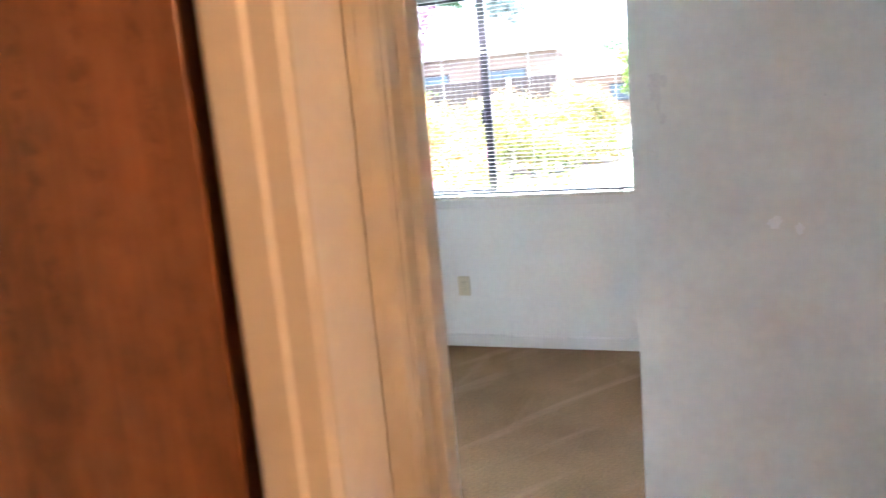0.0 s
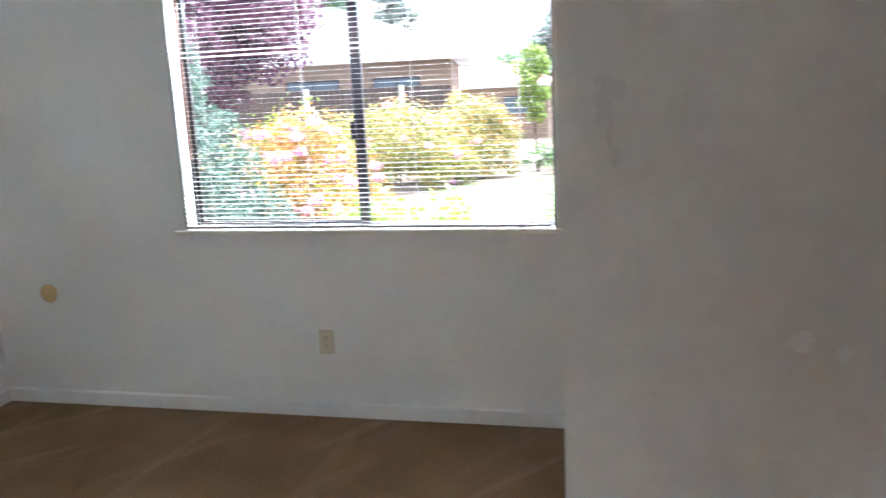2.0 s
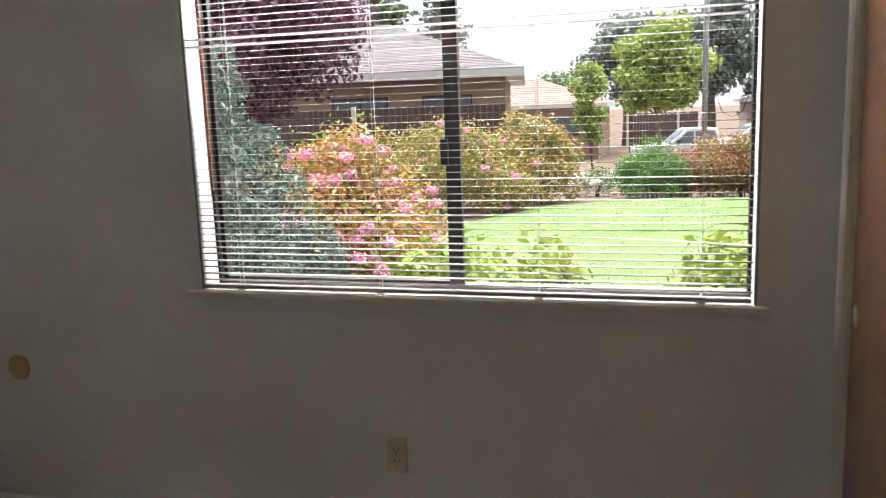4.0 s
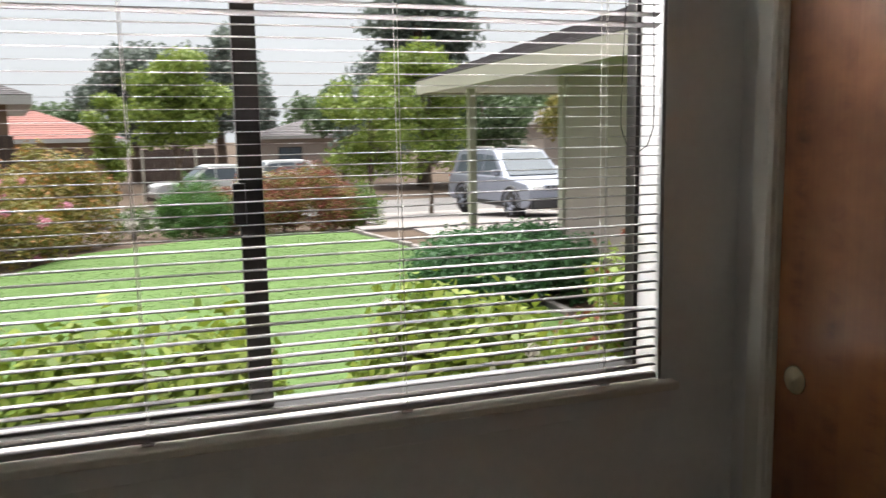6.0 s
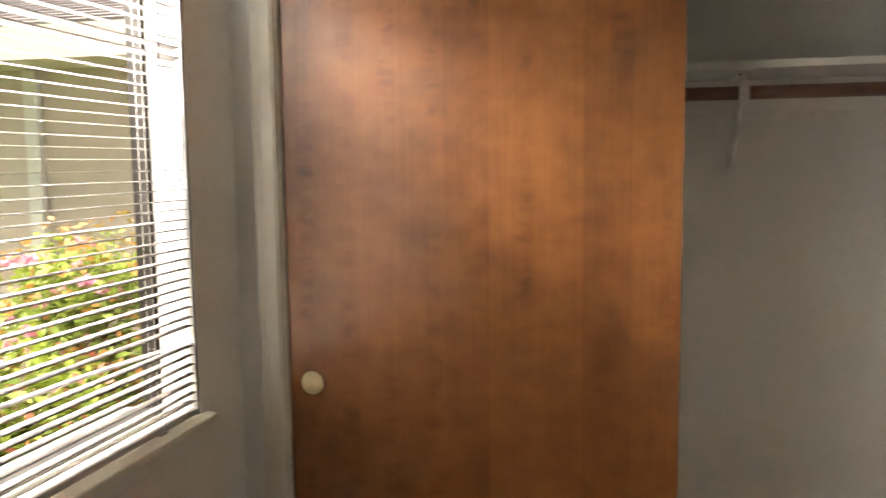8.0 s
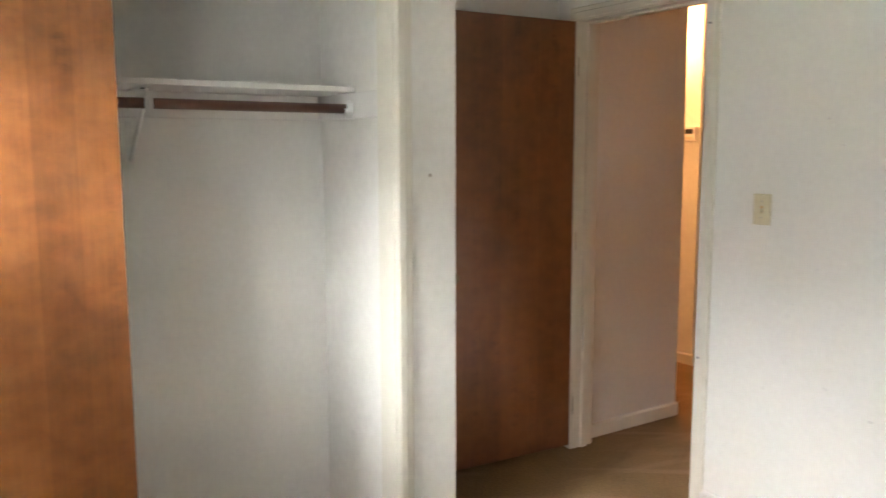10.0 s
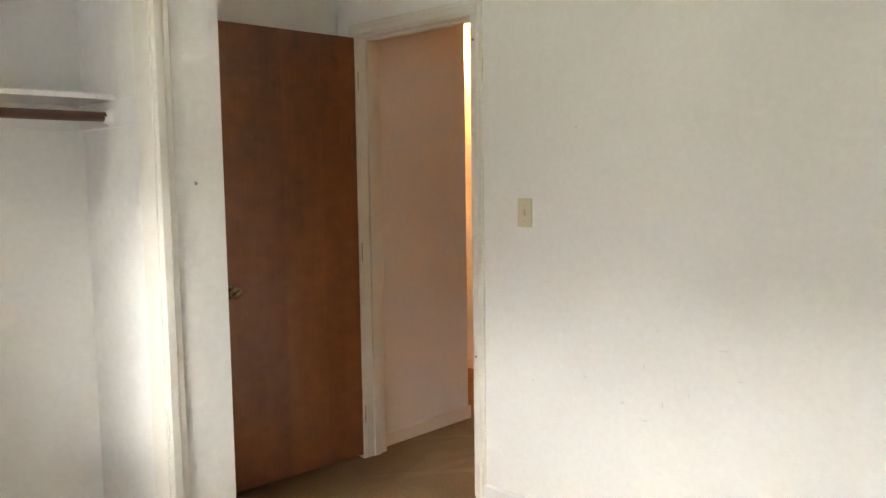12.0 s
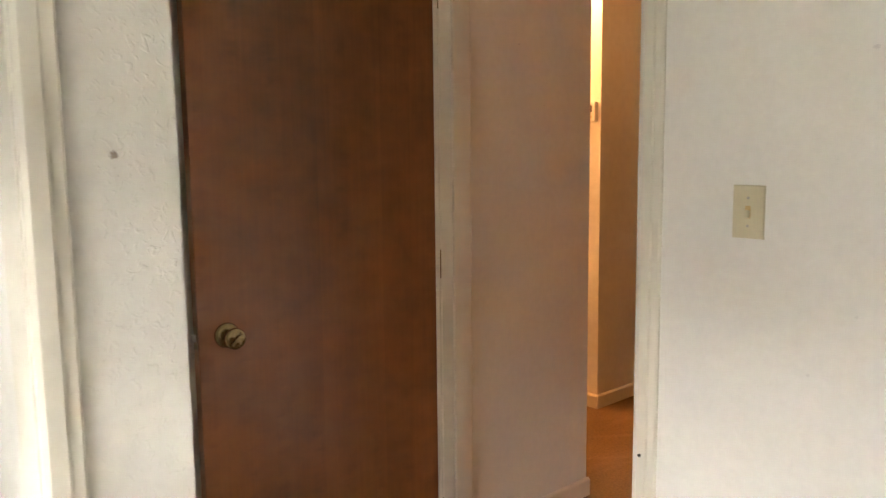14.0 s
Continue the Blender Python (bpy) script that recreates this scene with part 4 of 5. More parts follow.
def conifer(label, at, h, w, mat, seed, tiers=14, count=9000, size=0.22):
    rs = random.Random(seed)
    blobs = []
    for i in range(tiers):
        u = i / (tiers - 1)
        z = h * (0.14 + 0.84 * u)
        reach = w * (1 - u) ** 0.8 + 0.12
        for k in range(7 if u < 0.7 else 4):
            a = rs.uniform(0, math.tau)
            q = rs.uniform(0.45, 1.0) * reach
            blobs.append((q * 0.6 * math.cos(a), q * 0.6 * math.sin(a), z - q * 0.12, max(0.12, q * 0.5), max(0.12, q * 0.5), 0.05 * h * (1 - u) + 0.08))
    return tree(label, at, h * 0.2, h * 0.018, blobs, mat, seed, count, size, "conifer", 12)


# ground: one sheet, level round the house, falling to the street, level beyond
def sheet(name, x0, x1, rows, lift, mat, label, category, thick=0.0):
    """A strip across the plan between x0 and x1 that follows the fall of the land; rows: places along y."""
    bm = bmesh.new()
    top = [[bm.verts.new((x, y, fall(y) + lift)) for x in (x0, x1)] for y in rows]
    for p, q in zip(top, top[1:]):
        bm.faces.new((p[0], p[1], q[1], q[0]))
    if thick:
        low = [[bm.verts.new((x, y, fall(y) + lift - thick)) for x in (x0, x1)] for y in rows]
        for k in (0, 1):
            for p, q, r, t in zip(top, top[1:], low, low[1:]):
                bm.faces.new((p[k], q[k], t[k], r[k]))
        bm.faces.new((top[0][0], top[0][1], low[0][1], low[0][0]))
        bm.faces.new((top[-1][0], top[-1][1], low[-1][1], low[-1][0]))
    return solid(name, bm, mat, label, category)


sheet("ground", -900, 900, (-900, 3.0, 17, 20, 24, 27, 30, 36, 45, 80, 1500), -0.02, SOIL, "brown garden soil running out to the horizon", "ground")
sheet("road", -200, 200, (28, 30, 36), 0.0, ASPHALT, "grey asphalt street", "road")
sheet("road_driveway", 3.3, 9.4, (15.0, 17, 20, 24, 27, 28), 0.015, CONCRETE, "pale concrete driveway", "driveway", 0.05)
sheet("pavement", -40, 3.3, (26.4, 27, 27.6), 0.10, CONCRETE, "pale concrete pavement along the street", "pavement", 0.14)
sheet("pavement_east", 9.4, 40, (26.4, 27, 27.6), 0.10, CONCRETE, "pale concrete pavement along the street", "pavement", 0.14)
solid("path", boxes((2.3, 17.1, GROUND - 0.06, 3.3, 18.0, GROUND + 0.012)), CONCRETE, "pale concrete path slab beside the lawn", "path")


def lawn_outline():
    return [(-2.9, 5.9), (-3.2, 9.0), (-4.1, 12.4), (-3.6, 14.0), (-2.75, 16.0), (-0.6, 17.3), (1.4, 17.4), (2.0, 17.0), (2.45, 14.4), (2.52, 11.8), (2.45, 8.5), (2.2, 6.0)]


bm = bmesh.new()
outline = lawn_outline()
low = [bm.verts.new((x, y, GROUND - 0.03)) for x, y in outline]
high = [bm.verts.new((x, y, LAWN_Z)) for x, y in outline]
bm.faces.new(high)
for i in range(len(outline)):
    k = (i + 1) % len(outline)
    bm.faces.new((low[i], low[k], high[k], high[i]))
solid("lawn", bm, GRASS, "smooth mown green lawn", "lawn")


def inside(x, y, poly):
    hit = False
    for (x0, y0), (x1, y1) in zip(poly, poly[1:] + poly[:1]):
        if (y0 > y) != (y1 > y) and x < (x1 - x0) * (y - y0) / (y1 - y0) + x0:
            hit = not hit
    return hit


def grass_blades():
    rs = np.random.RandomState(7)
    pts = [(x, y) for x, y in zip(rs.uniform(-4.2, 2.6, 42000), rs.uniform(5.9, 17.4, 42000)) if inside(x, y, outline)]
    n = len(pts)
    p = np.array(pts)
    a = rs.uniform(0, math.tau, n)
    h = rs.uniform(0.010, 0.024, n)
    lean = rs.normal(size=(n, 2)) * 0.015
    base = np.c_[p, np.full(n, LAWN_Z - 0.002)]
    side = np.c_[np.cos(a), np.sin(a), np.zeros(n)] * 0.006
    tip = base + np.c_[lean, h]
    co = np.stack([base - side, base + side, tip], 1).reshape(-1, 3)
    me = bpy.data.meshes.new("grass")
    me.from_pydata(co.tolist(), [], np.arange(n * 3).reshape(-1, 3).tolist())
    me.materials.append(BLADE)
    tagged(new("grass", me), "short green grass blades of the lawn", "grass", kind="stuff")


grass_blades()

# concrete edging of the lawn, stone by stone
edge_runs = [((2.07, 16.95), (2.51, 14.4)), ((2.51, 14.4), (2.59, 11.8)), ((2.59, 11.8), (2.51, 8.5))]
edging = thing("lawn_edging", "pale concrete edging blocks along the lawn", "edging", at=(2.4, 12.5, GROUND))
edge_mesh = mesh_of("edging_block", soft_box((-0.045, -0.24, -0.04, 0.045, 0.24, 0.075), 0.012), CONCRETE)
for (xa, ya), (xb, yb) in edge_runs:
    L = math.hypot(xb - xa, yb - ya)
    for i in range(int(L / 0.5)):
        u = (i + 0.5) * 0.5 / L
        o = new("edging_block", edge_mesh)
        o.parent = edging
        o.location = (xa + (xb - xa) * u - 2.4, ya + (yb - ya) * u - 12.5, random.uniform(-0.006, 0.006))
        o.rotation_euler = (0, 0, math.atan2(yb - ya, xb - xa) - math.pi / 2 + random.uniform(-0.03, 0.03))

# bushes beside the window and round the lawn
j = thing("juniper_bush", "tall blue green juniper bush beside the window", "bush", at=(-3.8, 5.5, GROUND))
stems(j, 6, 0.6, 1.6, 11)
rs0 = random.Random(11)
jb = [(0, 0, 0.2 + 0.3 * i, 1.5 * (1 - i / 10.5) ** 0.95, 1.3 * (1 - i / 10.5) ** 0.95, 0.36) for i in range(10)]
for i in range(70):
    u = rs0.random() ** 1.2
    a = rs0.uniform(0, math.tau)
    rr = 1.62 * (1 - u) ** 0.95
    jb.append((rr * 0.9 * math.cos(a), rr * 0.8 * math.sin(a), 0.12 + 3.0 * u, 0.20 - 0.07 * u, 0.20 - 0.07 * u, 0.30))
leaves(j, "foliage", LF_BLUE, jb, 95000, 0.048, 12, shell=0.75, shape=2.6)

bush("bronze orange bush covered in pink blossom clusters", (-4.12, 9.0), 1.45, 1.2, 1.85, LF_ORANGE, 21, 22000, 0.066, 26, (0.26, 0.4), (PETAL, 15000, 150, 0.085, "pink blossom clusters"), (LF_YELLOW, 1500, "yellow green young leaves"))
bush("rounded olive and orange bush with some pink blossom", (-4.65, 15.6), 2.05, 1.4, 1.95, LF_OLIVE, 31, 24000, 0.064, 34, (0.24, 0.36), (PETAL, 3500, 34, 0.09, "pink blossom clusters"), (LF_ORANGE, 2500, "orange young leaves"))
bush("yellow and orange leaved bush by the fence", (-3.3, 17.3), 1.15, 1.0, 2.25, LF_OLIVE, 41, 11000, 0.07, 22, (0.25, 0.4), None, (LF_ORANGE, 2200, "orange young leaves"))
bush("clipped round bright green shrub", (-0.85, 18.5), 0.82, 0.8, 1.55, LF_BALL, 51, 24000, 0.04, 4, (0.3, 0.4), name="round_shrub", skirt=14)
bush("long red-tipped hedge at the far edge of the lawn", (1.05, 18.9), 2.0, 0.85, 1.62, LF_OLIVE, 61, 30000, 0.055, 34, (0.35, 0.5), None, (LF_RED, 17000, "red young leaves"), name="hedge", category="hedge", skirt=26)
bush("green and yellow end of the far hedge", (2.6, 18.6), 0.5, 0.55, 1.25, LF_GREEN, 65, 3500, 0.05, 14, (0.4, 0.55), None, (LF_LIME, 900, "lime young leaves"), name="hedge", category="hedge")
bush("bright yellow green leafy shrub under the window", (-1.33, 4.95), 0.82, 0.55, 1.46, LF_YELLOW, 71, 9500, 0.075, 22, (0.4, 0.55))
bush("bright yellow green leafy shrub under the window with pale flowers", (-0.02, 5.0), 0.78, 0.55, 1.42, LF_YELLOW, 81, 9500, 0.07, 22, (0.4, 0.55), (PETAL_W, 500, 22, 0.03, "pale flowers"))
bush("yellow green shrub with reddish stems and pale flowers", (1.1, 5.05), 0.62, 0.5, 1.45, LF_YELLOW, 91, 6500, 0.06, 22, (0.4, 0.55), (PETAL_W, 500, 22, 0.03, "pale flowers"), (LF_RED, 500, "red young leaves"))
bush("yellow green shrub dotted with pink flowers", (2.1, 5.3), 0.68, 0.55, 1.7, LF_LIME, 101, 7500, 0.055, 24, (0.4, 0.55), (PETAL, 3600, 70, 0.045, "pink flowers"), (LF_ORANGE, 1600, "orange young leaves"))
bush("low dark green spreading juniper", (2.35, 10.0), 1.2, 1.1, 0.95, LF_DEEP, 111, 20000, 0.06, 30, (0.35, 0.5), name="juniper_bush")
bush("low dark green spreading juniper by the driveway", (3.9, 12.2), 1.2, 1.0, 0.65, LF_DEEP, 121, 5000, 0.06, 22, (0.35, 0.5), name="juniper_bush")
bush("white flowering low shrub by the path", (-2.1, 19.6), 0.5, 0.45, 0.9, LF_GREEN, 131, 1800, 0.05, 12, (0.4, 0.55), (PETAL_W, 3500, 26, 0.10, "white flowers"))

# trees
rs1 = random.Random(5)
tree("purple-leaved plum tree with a dense round crown", (-6.75, 11.5), 1.2, 0.11, crown(rs1, 60, 0, 3.7, 1.75, 2.4, 0.55, 0.9), LF_PLUM, 201, 70000, 0.11)
tree("light green rounded street tree", (-1.0, 35.5), 1.0, 0.12, crown(rs1, 44, 0, 3.4, 1.75, 1.9, 0.6, 0.95), LF_LIME, 202, 24000, 0.2)
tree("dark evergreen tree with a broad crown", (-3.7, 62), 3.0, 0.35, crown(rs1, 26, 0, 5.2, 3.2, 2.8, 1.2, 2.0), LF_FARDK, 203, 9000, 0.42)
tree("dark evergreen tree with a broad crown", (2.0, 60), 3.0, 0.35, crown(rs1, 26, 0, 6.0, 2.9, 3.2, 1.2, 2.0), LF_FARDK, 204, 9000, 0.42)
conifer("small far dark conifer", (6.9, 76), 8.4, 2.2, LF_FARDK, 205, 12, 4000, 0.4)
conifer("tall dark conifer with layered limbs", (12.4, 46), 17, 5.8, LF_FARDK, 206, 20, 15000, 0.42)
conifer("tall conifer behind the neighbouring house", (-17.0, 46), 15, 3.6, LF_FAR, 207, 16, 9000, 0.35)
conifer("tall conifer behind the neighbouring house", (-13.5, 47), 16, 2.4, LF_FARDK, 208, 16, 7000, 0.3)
tree("thin lime green tree with open branches", (4.1, 24.0), 0.9, 0.05, crown(rs1, 30, 0, 2.2, 1.4, 1.9, 0.35, 0.6), LF_LIME, 209, 9000, 0.12)
tree("lime green tree with open branches", (6.4, 25.6), 0.9, 0.06, crown(rs1, 40, 0, 2.9, 1.4, 2.6, 0.4, 0.7), LF_LIME, 210, 12000, 0.13)
tree("slender light green young tree", (-2.75, 25.0), 0.6, 0.04, crown(rs1, 20, 0, 2.0, 0.5, 1.3, 0.22, 0.36), LF_LIME, 214, 4500, 0.1)
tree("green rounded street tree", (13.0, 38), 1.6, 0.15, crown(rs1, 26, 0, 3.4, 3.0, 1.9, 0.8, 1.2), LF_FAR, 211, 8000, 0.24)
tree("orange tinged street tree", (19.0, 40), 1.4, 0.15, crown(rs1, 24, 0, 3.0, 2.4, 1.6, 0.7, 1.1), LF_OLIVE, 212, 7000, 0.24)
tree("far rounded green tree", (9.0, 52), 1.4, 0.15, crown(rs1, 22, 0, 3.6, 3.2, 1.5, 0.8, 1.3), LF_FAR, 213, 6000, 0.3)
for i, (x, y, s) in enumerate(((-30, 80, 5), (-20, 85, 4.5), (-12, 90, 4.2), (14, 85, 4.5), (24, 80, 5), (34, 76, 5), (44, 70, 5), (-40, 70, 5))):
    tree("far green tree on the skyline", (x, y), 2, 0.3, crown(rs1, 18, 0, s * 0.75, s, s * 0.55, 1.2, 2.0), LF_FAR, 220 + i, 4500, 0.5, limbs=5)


# fence
def build_fence(xa, ya, xb, yb, top):
    f = thing("fence", "dark weathered board fence with pale posts", "fence", at=(xa, ya, fall(max(ya, yb))))
    L = math.hypot(xb - xa, yb - ya)
    d = Vector(((xb - xa) / L, (yb - ya) / L, 0))
    ang = math.atan2(d.y, d.x)
    board = mesh_of("board", soft_box((-0.068, -0.009, 0.02, 0.068, 0.009, top - fall(max(ya, yb))), 0.004, 1), FENCE_WOOD)
    post = mesh_of("post", soft_box((-0.05, -0.1, -0.1, 0.05, -0.012, top - fall(max(ya, yb)) + 0.03), 0.006, 1), FASCIA)
    for i in range(int(L / 0.145)):
        o = new("board", board)
        o.parent = f
        p = d * (0.07 + i * 0.145)
        o.location = (p.x, p.y, random.uniform(-0.012, 0.012))
        o.rotation_euler = (0, 0, ang)
    for i in range(int(L / 2.4) + 1):
        o = new("post", post)
        o.parent = f
        p = d * (i * 2.4)
        o.location = (p.x, p.y, 0)
        o.rotation_euler = (0, 0, ang)
    bm = boxes((0, 0.01, 0.4, L, 0.05, 0.49), (0, 0.01, 1.4, L, 0.05, 1.49))
    r = part("rail", bm, FENCE_WOOD, f)
    r.rotation_euler = (0, 0, ang)


build_fence(-12.5, 18.4, -4.1, 19.2, 1.62)


# houses
def shingle_slope(bm, a, b, c, d, rows, thick=0.02):
    """Courses of shingles up a roof slope: a-b along the eave, d-c along the top."""
    a, b, c, d = (Vector(v) for v in (a, b, c, d))
    n = (b - a).cross(d - a).normalized()
    if n.z < 0:
        n = -n
    for i in range(rows):
        u, v = i / rows, min(1.0, (i + 1.08) / rows)
        p = [a.lerp(d, u), b.lerp(c, u), b.lerp(c, v), a.lerp(d, v)]
        lowr = [q for q in p]
        hi = [p[0] + n * thick, p[1] + n * thick, p[2] + n * thick * 0.25, p[3] + n * thick * 0.25]
        vs = [bm.verts.new(q) for q in lowr + hi]
        for f in ((4, 5, 6, 7), (0, 1, 5, 4), (1, 2, 6, 5), (3, 0, 4, 7)):
            try:
                bm.faces.new([vs[k] for k in f])
            except ValueError:
                pass


def hip_roof(parent, x0, y0, x1, y1, eave, rise, rows, mat, fascia, fh=0.2, ridge_along="y", label=""):
    """A hip roof over a plan with its eaves, with a fascia board all round and a soffit."""
    half = (x1 - x0) / 2 if ridge_along == "y" else (y1 - y0) / 2
    ze, zr = eave + fh, eave + fh + half * rise
    if ridge_along == "y":
        r0, r1 = ((x0 + x1) / 2, y0 + half, zr), ((x0 + x1) / 2, y1 - half, zr)
    else:
        r0, r1 = (x0 + half, (y0 + y1) / 2, zr), (x1 - half, (y0 + y1) / 2, zr)
    A, B, C, D = (x0, y0, ze), (x1, y0, ze), (x1, y1, ze), (x0, y1, ze)
    bm = bmesh.new()
    if ridge_along == "y":
        slopes = ((D, A, r0, r1), (B, C, r1, r0), (A, B, r0, r0), (C, D, r1, r1))
    else:
        slopes = ((A, B, r1, r0), (C, D, r0, r1), (D, A, r0, r0), (B, C, r1, r1))
    for s in slopes:
        shingle_slope(bm, *s, rows)
    bmesh.ops.remove_doubles(bm, verts=bm.verts[:], dist=1e-6)
    bmesh.ops.dissolve_degenerate(bm, dist=1e-5, edges=bm.edges[:])
    roof = part("roof", bm, mat, parent, label)
    t = 0.03
    part("fascia", boxes((x0, y0, eave, x0 + t, y1, ze), (x1 - t, y0, eave, x1, y1, ze), (x0 + t, y0, eave, x1 - t, y0 + t, ze), (x0 + t, y1 - t, eave, x1 - t, y1, ze)), fascia, roof)
    part("soffit", boxes((x0 + t, y0 + t, eave + 0.03, x1 - t, y1 - t, eave + 0.05)), fascia, roof)
    return roof


def build_wing():
    h = thing("garage_wing", "beige stucco wing of the house under a grey shingle hip roof", "house", at=(0, 0, 0))
    part("wall", boxes((3.3, 3.32, GROUND - 0.1, 3.45, 10.55, 2.2), (3.45, 10.40, GROUND - 0.1, 9.0, 10.55, 2.2), (8.85, 3.32, GROUND - 0.1, 9.0, 10.40, 2.2), (3.45, 3.32, GROUND - 0.1, 8.85, 3.45, 2.2)), STUCCO, h)
    part("corner_board", boxes((3.268, 10.44, GROUND, 3.298, 10.57, 2.14)), FASCIA, h, "cream corner board")
    part("downspout", soft_box((3.235, 6.48, GROUND, 3.297, 6.60, 2.14), 0.01), FASCIA_W, h, "white downspout")
    part("post", soft_box((3.02, 13.0, GROUND, 3.13, 13.11, 2.14), 0.006), FASCIA, h, "slim porch post")
    hip_roof(h, 2.62, -2.0, 9.6, 14.4, 2.12, 0.36, 26, SHINGLE, FASCIA, 0.21)
    return h


build_wing()


def wall_window(parent, x, y, z, w, h, face, frame_mat=FENCE_WOOD):
    """A window on a wall that faces 'face': frame, sill and dark pane."""
    f = Vector(face)
    s = Vector((-f.y, f.x, 0))
    win = part("window", boxes((-w / 2, -0.03, -h / 2, -w / 2 + 0.05, 0.03, h / 2), (w / 2 - 0.05, -0.03, -h / 2, w / 2, 0.03, h / 2), (-w / 2 + 0.05, -0.03, -h / 2, w / 2 - 0.05, 0.03, -h / 2 + 0.05), (-w / 2 + 0.05, -0.03, h / 2 - 0.05, w / 2 - 0.05, 0.03, h / 2), (-0.02, -0.02, -h / 2 + 0.05, 0.02, 0.02, h / 2 - 0.05)), frame_mat, parent)
    win.matrix_basis = Matrix(((s.x, f.x, 0, x), (s.y, f.y, 0, y), (0, 0, 1, z), (0, 0, 0, 1)))
    part("pane", boxes((-w / 2 + 0.04, -0.01, -h / 2 + 0.04, w / 2 - 0.04, 0.01, h / 2 - 0.04)), CARGLASS, win)
    return win


def build_house(label, x0, y0, x1, y1, eave, rise, wall_mat, roof_mat, along, rows=22, over=0.5, windows=(), base=GROUND, turn=0.0):
    h = thing("house", label, "house")
    h.matrix_world = Matrix.Translation((x1, y0, 0)) @ Matrix.Rotation(radians(turn), 4, "Z") @ Matrix.Translation((-x1, -y0, 0))
    part("wall", boxes((x0, y0, base - 1.4, x1, y1, eave + 0.05)), wall_mat, h)
    hip_roof(h, x0 - over, y0 - over, x1 + over, y1 + over, eave, rise, rows, roof_mat, FASCIA_W, 0.2, along)
    for w in windows:
        wall_window(h, *w)
    return h


build_house("brown sided neighbouring house with a grey shingle hip roof", -20.0, 21.5, -4.6, 28.6, 2.3, 0.40, SIDING, SHINGLE, "x", 34, 0.5,
            [(-6.1, 21.46, 1.45, 1.3, 0.9, (0, -1, 0)), (-8.4, 21.46, 1.45, 1.5, 0.9, (0, -1, 0)), (-11.5, 21.46, 1.45, 1.5, 0.9, (0, -1, 0))], turn=10.0)
build_house("far house with a red shingle roof", -14.0, 46, -4.4, 54, 1.5, 0.36, SIDING, REDROOF, "x", 14, 0.5, [(-6.2, 45.95, 0.5, 1.4, 1.0, (0, -1, 0))], base=-1.0)
build_house("far beige house with a grey roof", 4.5, 58, 14, 68, 1.5, 0.28, STUCCO, SHINGLE, "x", 14, 0.5, [(6.5, 57.95, 0.5, 1.6, 0.9, (0, -1, 0)), (10.5, 57.95, 0.5, 1.6, 0.9, (0, -1, 0))], base=-1.4)
build_house("far house with a dark roof beyond the street", 24, 54, 36, 64, 2.2, 0.3, STUCCO, SHINGLE, "x", 14, 0.5, [(28, 53.95, 1.0, 1.6, 1.0, (0, -1, 0))])
build_fence(-2.6, 41.5, 0.8, 41.9, 1.1)

# street pole
pl = thing("street_pole", "tall pale grey metal street pole", "pole", at=(0.3, 21.6, fall(21.6)))
part("shaft", tube(bmesh.new(), [(0, 0, -0.1), (0, 0, 9.0)], [0.075, 0.055], 14), POLE_GREY, pl)
part("base_collar", tube(bmesh.new(), [(0, 0, -0.05), (0, 0, 0.3)], [0.13, 0.11], 14), POLE_GREY, pl)


# ---- vehicles: length along local x, nose at +x ----
def side_shape(bm, rows, half, taper=0.0):
    """A body from a side outline: rows of x, z; half: half width at the bottom, narrower above by taper per metre of height."""
    z0 = min(z for _, z in rows)
    L = [bm.verts.new((x, half - taper * (z - z0), z)) for x, z in rows]
    R = [bm.verts.new((x, -half + taper * (z - z0), z)) for x, z in rows]
    bm.faces.new(L)
    bm.faces.new(R[::-1])
    for i in range(len(rows)):
        k = (i + 1) % len(rows)
        bm.faces.new((L[i], R[i], R[k], L[k]))
    bmesh.ops.recalc_face_normals(bm, faces=bm.faces[:])
    bmesh.ops.bevel(bm, geom=[e for e in bm.edges if e.calc_face_angle(0) > 0.35], offset=0.045, segments=3, affect="EDGES", profile=0.6)
    for f in bm.faces:
        f.smooth = True
    return bm


def wheel(parent, x, y, r=0.37, w=0.25):
    s = 1 if y > 0 else -1
    t = part("wheel", lathe((x, y - s * w / 2, r), (0, s, 0), [(0, r * 0.6), (0.0, r * 0.92), (0.03, r), (w - 0.03, r), (w, r * 0.92), (w, r * 0.66), (w - 0.04, r * 0.62)], 28), TYRE, parent, "black tyre")
    part("rim", lathe((x, y - s * w / 2, r), (0, s, 0), [(w - 0.05, r * 0.64), (w - 0.02, r * 0.62), (w - 0.03, r * 0.5), (w - 0.06, r * 0.2), (w - 0.02, r * 0.14), (w - 0.015, 0.01)], 24), STEEL, t)
    bm = bmesh.new()
    for i in range(5):
        a = i * math.tau / 5
        tube(bm, [(x + 0.1 * r * math.cos(a), y + s * (w / 2 - 0.02), r + 0.1 * r * math.sin(a)), (x + 0.6 * r * math.cos(a), y + s * (w / 2 - 0.012), r + 0.6 * r * math.sin(a))], [0.05, 0.035], 8)
    part("spokes", bm, SILVER, t)


def flat_panel(bm, corners, thick=0.012):
    c = [Vector(p) for p in corners]
    n = (c[1] - c[0]).cross(c[3] - c[0]).normalized() * thick
    a, b = [bm.verts.new(p) for p in c], [bm.verts.new(p + n) for p in c]
    bm.faces.new(a)
    bm.faces.new(b[::-1])
    for i in range(4):
        k = (i + 1) % 4
        bm.faces.new((a[i], b[i], b[k], a[k]))


